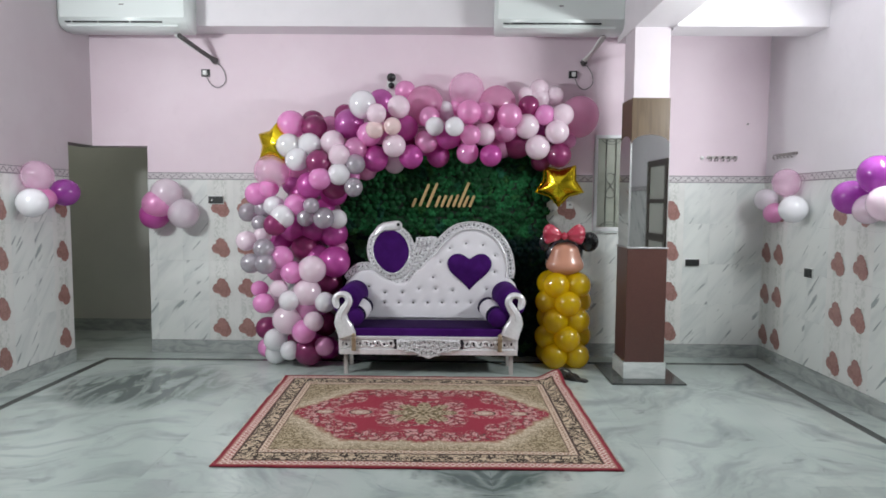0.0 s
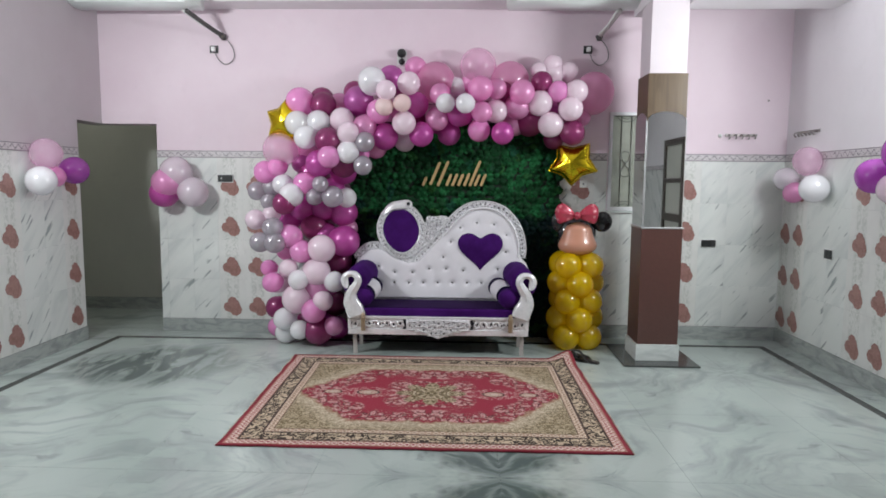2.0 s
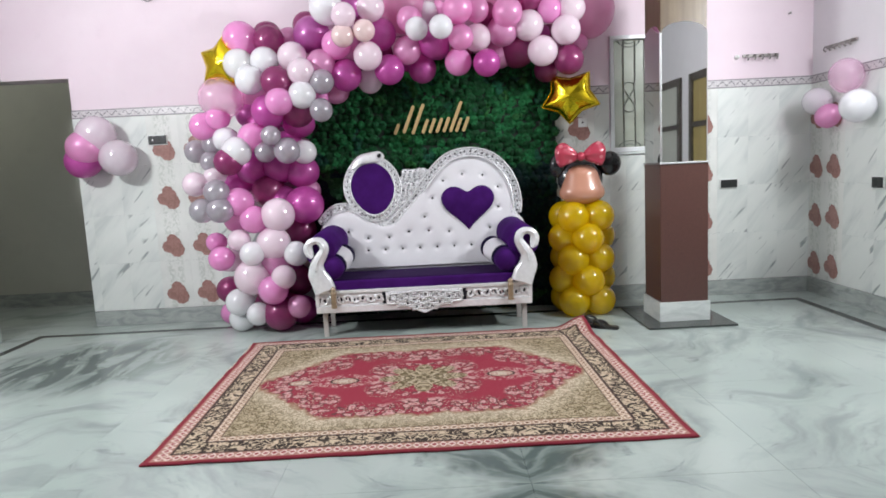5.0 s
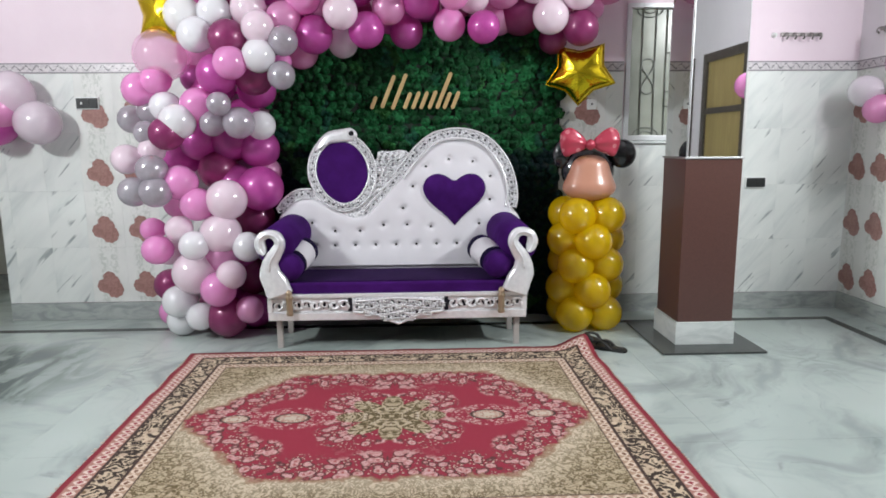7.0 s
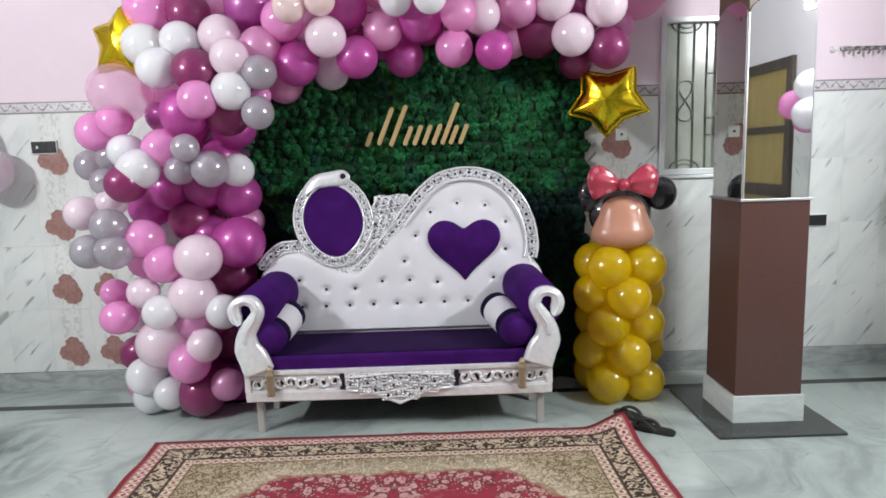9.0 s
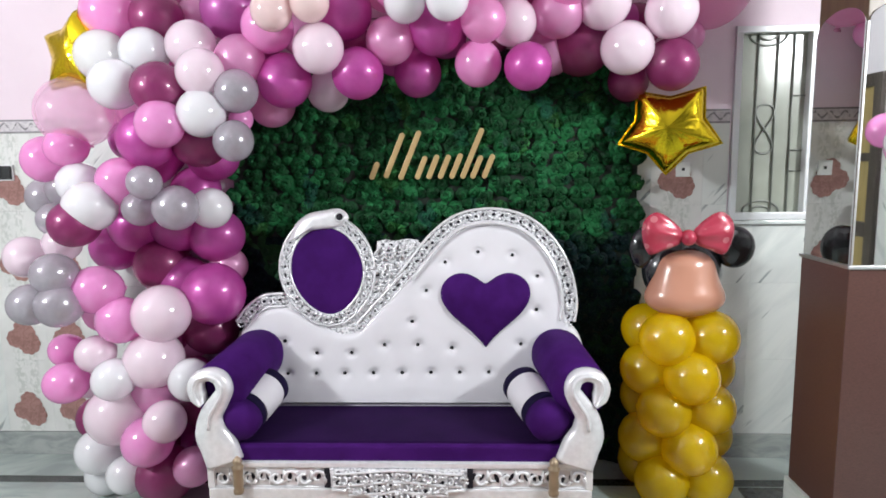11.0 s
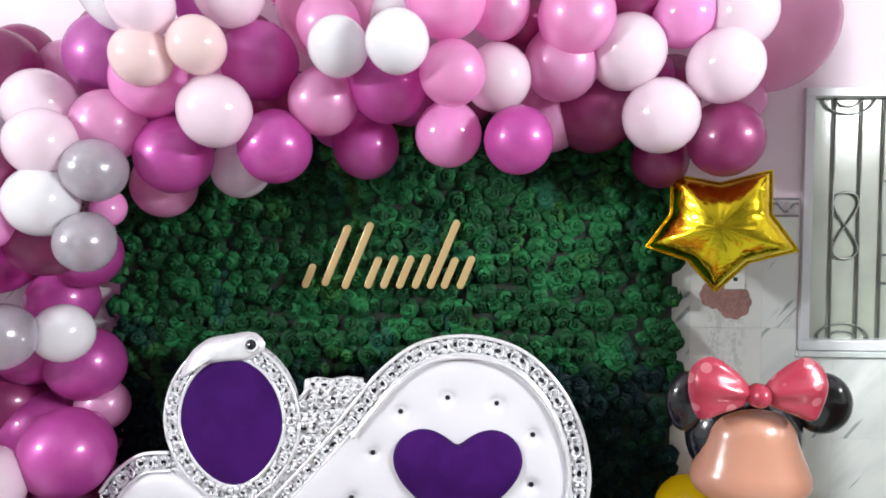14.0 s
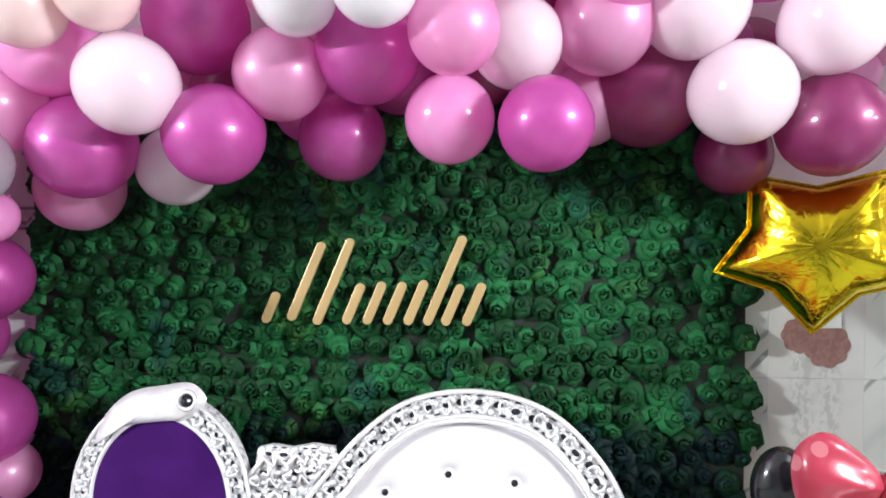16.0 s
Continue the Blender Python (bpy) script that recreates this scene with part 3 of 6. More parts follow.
def socket_box(x, z):
    s = thing("power_socket", "black wall socket with a white plug", "socket", (x, YB, z), group="power sockets")
    part("plate", box(-0.04, 0.04, -0.012, 0.0, -0.035, 0.035, 0.004), M_DARK, s)
    part("plug", box(-0.016, 0.02, -0.045, -0.012, -0.022, 0.02, 0.006), M_WPLASTIC, s)
    part("recess", box(0.024, 0.036, -0.0135, -0.012, -0.028, 0.028), M_DARK, s)


socket_box(-2.18, 2.703)
socket_box(1.317, 2.706)


def switch_board(m, w, h, plate_w, label, mods=2):
    s = thing("switch_board", label, "switch board")
    s.matrix_world = m
    part("plate", box(-plate_w / 2, plate_w / 2, -0.012, 0, -h / 2 - 0.006, h / 2 + 0.006, 0.003), M_WPLASTIC, s)
    part("panel", box(-w / 2, w / 2, -0.0165, -0.012, -h / 2, h / 2, 0.002), M_DARK, s, "black switch panel")
    for k in range(mods):
        x = -w / 2 + w * (k + 0.5) / mods
        part("switch", box(x - w / mods * 0.36, x + w / mods * 0.36, -0.0195, -0.0165, -h * 0.36, h * 0.36, 0.0015), M_DARK, s)
    return s


sw = switch_board(wall_frame("north") @ pose(-2.1, -0.009, 1.497), 0.142, 0.068, 0.152, "black switch panel with a white rim on tiles", 3)
part("indicator", box(-0.04, -0.03, -0.021, -0.0195, -0.008, 0.008), M_WPLASTIC, sw)
switch_board(wall_frame("north") @ pose(2.5, -0.009, 0.925), 0.135, 0.065, 0.145, "black double switch panel on the tiled wall", 2)
switch_board(wall_frame("east") @ pose(-5.165, -0.009, 0.92), 0.11, 0.075, 0.115, "black switch panel on the tiled side wall", 2)

plate = thing("wall_socket", "small white wall socket plate beside the green panel", "socket", (1.312, YB - 0.009, 1.474))
part("plate", box(-0.034, 0.034, -0.01, 0, -0.036, 0.036, 0.003), M_WPLASTIC, plate)
part("hole", box(-0.007, 0.007, -0.0115, -0.01, -0.007, 0.007, 0.0005), M_DARK, plate, "dark pin hole")

M_HOOK = Mat("dull_steel", (0.3, 0.28, 0.27), 0.35, 0.9).m


def hook_rail(m, w, n, label):
    s = thing("hook_rail", label, "hook rail", group="hook rails")
    s.matrix_world = m
    part("bar", box(-w / 2, w / 2, -0.012, 0, -0.012, 0.012, 0.003), M_HOOK, s)
    for k in range(n):
        x = -w / 2 + w * (k + 0.5) / n
        part("hook", tube(spline([(x, -0.012, 0.006), (x, -0.04, 0.0), (x, -0.05, -0.02), (x, -0.035, -0.032)], 4), [0.006] * 12 + [0.009], 8), M_HOOK, s, flat=False)


hook_rail(wall_frame("north") @ pose(2.755, 0, 1.935), 0.29, 5, "short steel hook rail on the pink wall")
hook_rail(wall_frame("east") @ pose(-5.625, 0, 1.94), 0.36, 6, "dark hook rail on the pale side wall")
cap = thing("wall_hook", "single white hook beside the hook rail", "hook", (2.565, YB, 1.93))
part("knob", tube([(0, 0, 0), (0, -0.01, 0), (0, -0.03, 0.0), (0, -0.032, 0)], [0.02, 0.018, 0.01, 0.004], 10), M_WPLASTIC, cap, flat=False)
nail = thing("nail", "small dark nail in the pink wall", "nail", (2.98, YB, 2.25))
part("shank", tube([(0, 0, 0), (0, -0.025, 0), (0, -0.027, 0)], [0.004, 0.004, 0.01], 8), M_HOOK, nail)
lamp = thing("lamp_holder", "black twin lamp holder on a white wall plate", "lamp holder", (-0.404, YB, 2.635))
part("plate", box(-0.045, 0.045, -0.01, 0, -0.075, 0.06, 0.008), M_WPLASTIC, lamp)
for z, r, y in ((0.028, 0.042, -0.045), (-0.045, 0.03, -0.035)):
    bm = bmesh.new()
    bmesh.ops.create_uvsphere(bm, u_segments=18, v_segments=12, radius=r, matrix=Matrix.Translation((0, y, z)))
    part("bulb", bm, M_DARK, lamp, "glossy black bulb", flat=False)


# ---------- rug ----------


def rug_mat():
    """Persian machine-made rug: red medallion field, cream spandrels, dark floral border."""
    w = Mat("woven_rug_pile", (0.4, 0.1, 0.1), 0.95)
    uv = w.coord("UV")
    x = w.xyz(uv)
    ax, ay = w.math("ABSOLUTE", x[0]), w.math("ABSOLUTE", x[1])
    m = w.join(ax, ay, 0.0)
    edge = w.math("MINIMUM", w.math("SUBTRACT", 1.172, ax), w.math("SUBTRACT", 0.945, ay))
    red, cream, gold, brown, pink, olive = (0.3, 0.02, 0.045), (0.56, 0.47, 0.37), (0.48, 0.39, 0.26), (0.05, 0.026, 0.02), (0.62, 0.38, 0.36), (0.11, 0.08, 0.03)
    wob_v = w.vmath("ADD", m, w.mapping(w.join(w.noise(m, 9, 2), w.noise(w.vmath("ADD", m, (5.0, 2.0, 0.0)), 9, 2), 0.0), scale=(0.05, 0.05, 1)))
    v1 = w.voronoi(wob_v, 22.0)
    v2 = w.voronoi(w.vmath("ADD", wob_v, (3.1, 1.7, 0.0)), 15.0)
    v3 = w.voronoi(w.vmath("ADD", m, (7.3, 0.4, 0.0)), 58.0)
    speck = w.noise(m, 64.0, 2, 0.7)
    vine = w.math("ABSOLUTE", w.math("SUBTRACT", w.noise(m, 30.0, 2, 0.6, 1.2), 0.5))
    curl = w.math("ABSOLUTE", w.math("SUBTRACT", w.noise(m, 17.0, 1, 0.5, 1.6), 0.5))
    # hexagonal red field with a broad floral rim
    wob = w.math("MULTIPLY", w.math("SUBTRACT", w.noise(m, 14, 2), 0.5), 0.11)
    hx = w.math("MINIMUM", w.math("SUBTRACT", 0.54, ay), w.math("MULTIPLY", w.math("SUBTRACT", 0.93, w.math("ADD", ax, w.math("MULTIPLY", ay, 0.8))), 0.78))
    d = w.math("ADD", hx, wob)
    # cream spandrels, their olive vines thicker towards the corners
    dense = w.step(hx, -0.02, -0.2)
    c = w.mix(w.math("MULTIPLY", w.step(vine, 0.09, 0.03), w.math("ADD", 0.55, w.math("MULTIPLY", dense, 0.4))), w.mix(dense, (0.62, 0.52, 0.38), gold), olive)
    c = w.mix(w.math("MULTIPLY", w.step(v3, 0.26, 0.16), 0.55), c, cream)
    c = w.mix(w.math("MULTIPLY", w.math("MULTIPLY", w.step(speck, 0.52, 0.62), w.math("ADD", 0.3, w.math("MULTIPLY", dense, 0.5))), 0.6), c, (0.17, 0.115, 0.05))
    field = w.step(d, 0.0, 0.008)
    rim = w.math("MULTIPLY", field, w.step(w.math("ADD", d, w.math("MULTIPLY", w.math("SUBTRACT", w.noise(m, 6, 1), 0.5), 0.3)), 0.22, 0.16))
    flower = w.mix(w.step(v1, 0.4, 0.47), w.mix(w.step(v1, 0.12, 0.18), (0.36, 0.08, 0.08), w.mix(w.step(speck, 0.4, 0.62), pink, (0.46, 0.2, 0.19))), (0.11, 0.03, 0.03))
    small = w.mix(w.step(v3, 0.2, 0.34), (0.6, 0.42, 0.34), (0.2, 0.03, 0.04))
    c = w.mix(field, c, red)
    c = w.mix(w.math("MULTIPLY", rim, w.step(v3, 0.5, 0.4)), c, small)
    c = w.mix(w.math("MULTIPLY", rim, w.step(v1, 0.58, 0.52)), c, flower)
    c = w.mix(w.math("MULTIPLY", w.step(w.math("ABSOLUTE", d), 0.016, 0.007), 0.7), c, (0.3, 0.17, 0.1))
    # central star medallion and its flower sprays
    ang = w.math("ARCTAN2", ay, ax)
    rad = w.math("SQRT", w.math("ADD", w.math("MULTIPLY", ax, ax), w.math("MULTIPLY", w.math("MULTIPLY", ay, ay), 1.15)))
    spray_r = w.math("ADD", 0.24, w.math("MULTIPLY", w.math("ABSOLUTE", w.math("SINE", w.math("MULTIPLY", ang, 2.0))), 0.15))
    spray = w.step(w.math("SUBTRACT", w.math("ADD", spray_r, w.math("MULTIPLY", w.noise(m, 12, 1), 0.08)), rad), 0.03, 0.05)
    c = w.mix(w.math("MULTIPLY", spray, w.step(v3, 0.48, 0.38)), c, small)
    c = w.mix(w.math("MULTIPLY", spray, w.step(v1, 0.56, 0.5)), c, flower)
    lob = w.math("MULTIPLY", w.math("ABSOLUTE", w.math("COSINE", w.math("MULTIPLY", ang, 4.0))), 0.11)
    star = w.step(w.math("SUBTRACT", w.math("ADD", 0.14, lob), rad), -0.004, 0.006)
    inner = w.mix(w.step(curl, 0.04, 0.09), olive, w.mix(w.step(v3, 0.25, 0.36), cream, gold))
    inner = w.mix(w.step(v1, 0.2, 0.12), inner, (0.12, 0.08, 0.04))
    c = w.mix(star, c, inner)
    # side lozenges along the long axis
    for cx, rx, ry in ((0.44, 0.085, 0.055), (0.69, 0.07, 0.045)):
        u = w.math("DIVIDE", w.math("SUBTRACT", ax, cx), rx)
        q = w.math("DIVIDE", ay, ry)
        dd = w.math("ADD", w.math("MULTIPLY", u, u), w.math("MULTIPLY", q, q))
        c = w.mix(w.math("MULTIPLY", w.step(dd, 4.6, 3.4), w.step(v3, 0.56, 0.46)), c, w.mix(w.step(speck, 0.42, 0.6), pink, (0.3, 0.1, 0.09)))
        c = w.mix(w.step(dd, 1.0, 0.85), c, brown)
        c = w.mix(w.step(dd, 0.75, 0.5), c, w.mix(w.step(speck, 0.42, 0.6), cream, (0.42, 0.22, 0.17)))
        c = w.mix(w.step(dd, 0.25, 0.1), c, w.mix(w.step(v3, 0.2, 0.35), (0.3, 0.12, 0.1), cream))
    # borders from the inside out; the small figures run along each side
    side = w.math("GREATER_THAN", w.math("SUBTRACT", 0.945, ay), w.math("SUBTRACT", 1.172, ax))
    along = w.math("ADD", w.math("MULTIPLY", ay, side), w.math("MULTIPLY", ax, w.math("SUBTRACT", 1.0, side)))

    def beads(mid, half, gap):
        a = w.math("ABSOLUTE", w.math("SINE", w.math("MULTIPLY", along, math.pi / gap)))
        b = w.math("DIVIDE", w.math("ABSOLUTE", w.math("SUBTRACT", edge, mid)), half)
        return w.math("SUBTRACT", w.math("ADD", a, w.math("MULTIPLY", w.math("SUBTRACT", speck, 0.5), 0.9)), b)

    bd = beads(0.23, 0.026, 0.042)
    guard = w.mix(w.step(bd, 0.0, 0.2), (0.42, 0.28, 0.2), (0.7, 0.57, 0.45))
    guard = w.mix(w.step(bd, 0.55, 0.7), guard, (0.2, 0.1, 0.06))
    c = w.mix(w.step(edge, 0.262, 0.258), c, brown)
    c = w.mix(w.step(edge, 0.257, 0.253), c, guard)
    c = w.mix(w.step(edge, 0.212, 0.208), c, brown)
    main = w.mix(w.step(curl, 0.032, 0.07), (0.6, 0.48, 0.34), (0.03, 0.018, 0.012))
    main = w.mix(w.step(v2, 0.32, 0.24), main, (0.52, 0.4, 0.29))
    main = w.mix(w.step(v2, 0.15, 0.1), main, (0.16, 0.1, 0.05))
    main = w.mix(w.math("MULTIPLY", w.step(v3, 0.22, 0.14), 0.55), main, (0.5, 0.4, 0.28))
    c = w.mix(w.step(edge, 0.198, 0.194), c, main)
    c = w.mix(w.step(edge, 0.1, 0.096), c, brown)
    be = beads(0.057, 0.026, 0.038)
    g2 = w.mix(w.step(be, -0.05, 0.15), (0.4, 0.2, 0.16), (0.72, 0.57, 0.5))
    g2 = w.mix(w.step(be, 0.52, 0.66), g2, (0.3, 0.05, 0.06))
    c = w.mix(w.step(edge, 0.087, 0.083), c, g2)
    c = w.mix(w.step(edge, 0.026, 0.022), c, (0.25, 0.018, 0.035))
    pile = w.noise(uv, 380.0, 2, 0.7)
    c = w.mix(w.math("MULTIPLY", w.step(pile, 0.35, 0.7), 0.25), c, w.mix(0.5, c, brown))
    w.color(c).bump(pile, 0.5, 0.004)
    return w.m


def rug():
    bm = bmesh.new()
    uvl = bm.loops.layers.uv.new("UVMap")
    flat_at = {}
    nx, ny = 72, 58
    rows = []
    for j in range(ny + 1):
        row = []
        for i in range(nx + 1):
            u, v = i / nx * 2 - 1, j / ny * 2 - 1
            x, y = u * 1.153, v * 0.943
            z = 0.009 + 0.0025 * noise.noise(Vector((x * 2.1, y * 2.3, 0.3)))
            # the curled far corner and a slightly wavy hem
            k = max(0.0, 1.0 - math.hypot(1.153 - x, 0.943 - y) / 0.24)
            z += 0.085 * k * k * (3 - 2 * k)
            hem = max(0.0, abs(u) - 0.96) / 0.04 + max(0.0, abs(v) - 0.97) / 0.03
            x += 0.010 * hem * noise.noise(Vector((y * 6, u, 1.0))) - 0.03 * k
            y += 0.008 * hem * noise.noise(Vector((x * 6, v, 4.0))) - 0.03 * k
            z += 0.004 * max(0.0, hem) * abs(noise.noise(Vector((x * 5, y * 5, 7.0))))
            vert = bm.verts.new((x - 0.055 * (v + 1) / 2 * (1 if u < 0 else 0.2) * abs(u), y, z))
            flat_at[vert] = (u * 1.172, v * 0.945)
            row.append(vert)
        rows.append(row)
    for j in range(ny):
        for i in range(nx):
            f = bm.faces.new((rows[j][i], rows[j][i + 1], rows[j + 1][i + 1], rows[j + 1][i]))
            for lp in f.loops:
                lp[uvl].uv = flat_at[lp.vert]
    g = bmesh.ops.extrude_face_region(bm, geom=bm.faces[:])
    bmesh.ops.translate(bm, vec=(0, 0, -0.008), verts=[v for v in g["geom"] if isinstance(v, bmesh.types.BMVert)])
    bmesh.ops.recalc_face_normals(bm, faces=bm.faces)
    ob = thing("rug", "red and cream Persian rug with one curled corner", "rug", (-0.02, 4.228, 0))
    part("carpet", bm, rug_mat(), ob, flat=False)
    # fringe knots along the two short hems
    f = bmesh.new()
    rnd = random.Random(5)
    for s in (-1, 1):
        for k in range(90):
            y = -0.93 + 1.86 * k / 89 + rnd.uniform(-0.004, 0.004)
            if s > 0 and y > 0.7:
                continue
            x = s * 1.151 - (0.055 * (y / 0.945 + 1) / 2 if s < 0 else 0.011 * (y / 0.945 + 1) / 2)
            add_tube(f, [(x, y, 0.006), (x + s * rnd.uniform(0.008, 0.02), y + rnd.uniform(-0.006, 0.006), 0.004)], 0.0022, 4)
    tagged(part("fringe", f, Mat("cream_fringe", (0.55, 0.45, 0.36), 0.95).m, ob, "short frayed cream fringe"), kind="stuff")


rug()

# ---------- sofa ----------


def silver_mat():
    w = Mat("silver_white_lacquer", (0.78, 0.78, 0.8), 0.26, 0.3)
    p = w.coord()
    n = w.noise(p, 38, 3)
    w.color(w.mix(w.step(n, 0.35, 0.65), (0.88, 0.88, 0.9), (0.8, 0.8, 0.82)))
    w.bump(w.noise(p, 120, 2), 0.15, 0.003)
    return w.m


def leather_mat():
    w = Mat("white_leatherette", (0.8, 0.79, 0.82), 0.42)
    p = w.coord()
    w.color(w.mix(w.step(w.noise(p, 4, 3), 0.35, 0.7), (0.74, 0.725, 0.76), (0.69, 0.675, 0.71)))
    w.bump(w.voronoi(p, 420), 0.12, 0.002)
    return w.m


def velvet_mat(name, a, b):
    w = Mat(name, a, 0.8, Sheen_Weight=0.06, Specular_IOR_Level=0.07, Sheen_Roughness=0.4)
    w.b.inputs["Sheen Tint"].default_value = (0.45, 0.3, 0.8, 1)
    p = w.coord()
    w.color(w.mix(w.step(w.noise(p, 7, 4), 0.3, 0.7), a, b))
    w.bump(w.noise(p, 300, 2), 0.25, 0.002)
    return w.m


M_SILVER, M_LEATHER = silver_mat(), leather_mat()
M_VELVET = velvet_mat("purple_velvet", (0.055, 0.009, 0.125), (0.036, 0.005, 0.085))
# same velvet for the seat top, the shade of its nap put into the colour
M_SEAT = velvet_mat("nap_shaded_velvet", (0.019, 0.004, 0.042), (0.013, 0.0025, 0.031))
M_NAVY = velvet_mat("navy_band_velvet", (0.014, 0.009, 0.04), (0.01, 0.007, 0.028))
M_BRASS = Mat("dull_brass", (0.4, 0.31, 0.21), 0.4, 0.6).m
M_BACKING = Mat("dark_backing_cloth", (0.012, 0.01, 0.018), 0.9).m
M_LEG = Mat("dull_leg_paint", (0.42, 0.39, 0.37), 0.5).m
M_BUTTON = Mat("dark_crystal_button", (0.03, 0.03, 0.035), 0.08, 0.4).m

sofa = thing("sofa", "white tufted royal sofa with purple velvet and carved silver frame", "sofa", (-0.017, 5.2, 0))
# everything below is laid out round the sofa's middle, y from its front
TOPLINE = [(-0.815, 0.60), (-0.79, 0.73), (-0.745, 0.8), (-0.68, 0.855), (-0.6, 0.875), (-0.5, 0.85), (-0.4, 0.785), (-0.3, 0.745), (-0.225, 0.76), (-0.15, 0.838), (-0.05, 0.952), (0.05, 1.065), (0.149, 1.174), (0.262, 1.243), (0.405, 1.264), (0.535, 1.228), (0.637, 1.141), (0.694, 1.022), (0.717, 0.9), (0.742, 0.8), (0.79, 0.74), (0.83, 0.62)]
TL = spline([(x, 0, z) for x, z in TOPLINE], 6)
BUTTONS = [(-0.557 + 0.1335 * k, 0.553 + 0.001 * k) for k in range(8)] + [(-0.571, 0.707), (-0.421, 0.65), (-0.258, 0.651), (-0.104, 0.688), (0.051, 0.689), (0.208, 0.674), (0.526, 0.691), (0.025, 0.799), (0.092, 0.945), (0.18, 1.079), (0.332, 1.126), (0.49, 1.11), (0.605, 1.011), (0.599, 0.853)]


def topz(x):
    for p, q in zip(TL[:-1], TL[1:]):
        if p.x <= x <= q.x:
            return p.z + (q.z - p.z) * (x - p.x) / max(1e-6, q.x - p.x)
    return TL[0].z if x < TL[0].x else TL[-1].z


def pad_y(x, z):
    """Front of the backrest, dimpled at the buttons and drawn along the pleats."""
    y = 0.545 + (z - 0.45) * 0.02
    for bx, bz in BUTTONS:
        d2 = (x - bx) ** 2 + (z - bz) ** 2
        if d2 < 0.02:
            y += 0.016 * math.exp(-d2 / 0.00035) + 0.007 * math.exp(-d2 / 0.003)
    return y


def backrest():
    bm = bmesh.new()
    nx, nz = 150, 84
    rows = []
    for i in range(nx + 1):
        x = -0.814 + 1.643 * i / nx
        zt = topz(x)
        col = []
        for j in range(nz + 1):
            z = 0.42 + (zt - 0.42) * (j / nz) ** 0.9
            e = min(zt - z, x + 0.815, 0.83 - x, 0.2)
            y = pad_y(x, z) + 0.03 * math.exp(-e / 0.012)
            col.append(bm.verts.new((x, y, z)))
        rows.append(col)
    for i in range(nx):
        for j in range(nz):
            bm.faces.new((rows[i][j], rows[i + 1][j], rows[i + 1][j + 1], rows[i][j + 1]))
    return bm


back_pad = part("backrest", backrest(), M_LEATHER, sofa, "white button-tufted backrest", flat=False)
board = [(x, z - 0.004) for x, z in [(p.x, p.z) for p in TL]]
part("back_board", prism([(0.825, 0.3), (-0.81, 0.3)] + board, 0.572, 0.61), M_LEATHER, sofa)
for bx, bz in BUTTONS:
    bm = bmesh.new()
    bmesh.ops.create_uvsphere(bm, u_segments=10, v_segments=6, radius=0.0085, matrix=Matrix.LocRotScale((bx, pad_y(bx, bz) - 0.009, bz), None, (1, 0.6, 1)))
    part("button", bm, M_BUTTON, back_pad)


def carve(bm, path, half, y, step=0.034, seed=1, depth=0.012, thick=0.0042):
    """Openwork scrolls along a path in x and z, between two rims."""
    rnd = random.Random(seed)
    pts = [Vector((p[0], 0, p[-1])) for p in path]
    run, last = 0.0, 0.0
    k = 0
    n = len(pts)
    lo, hi = [], []
    for i, p in enumerate(pts):
        d = (pts[min(i + 1, n - 1)] - pts[max(i - 1, 0)]).normalized()
        nrm = Vector((-d.z, 0, d.x))
        h = half[i] if isinstance(half, list) else half
        lo.append(p - nrm * h + Vector((0, y, 0)))
        hi.append(p + nrm * h + Vector((0, y, 0)))
        if i:
            run += (p - pts[i - 1]).length
        if run - last >= step or i == 0:
            last = run
            k += 1
            s = 1 if k % 2 else -1
            w, c = h * 0.78, p + Vector((0, y - 0.004, 0))
            curl = []
            for a in range(11):
                t = a / 10 * 5.2 + 0.4
                r = w * (0.28 + 0.72 * (1 - a / 10))
                curl.append(c + d * (math.cos(t) * r * 0.55 * s) + nrm * (math.sin(t) * r * s * rnd.uniform(0.9, 1.05)) + Vector((0, -0.004 * math.sin(t), 0)))
            add_tube(bm, curl, [thick * (1.0 - 0.045 * q) for q in range(11)], 6)
            for q in (-1, 1):
                o = c + d * (step * 0.48) + nrm * (q * w * rnd.uniform(0.35, 0.7))
                bmesh.ops.create_icosphere(bm, subdivisions=1, radius=0.0072 * rnd.uniform(0.8, 1.2), matrix=Matrix.LocRotScale(o, None, (1, depth / 0.012 * 0.7, 1)))
    add_tube(bm, lo, 0.0058, 6)
    add_tube(bm, hi, 0.007, 6)
    return bm


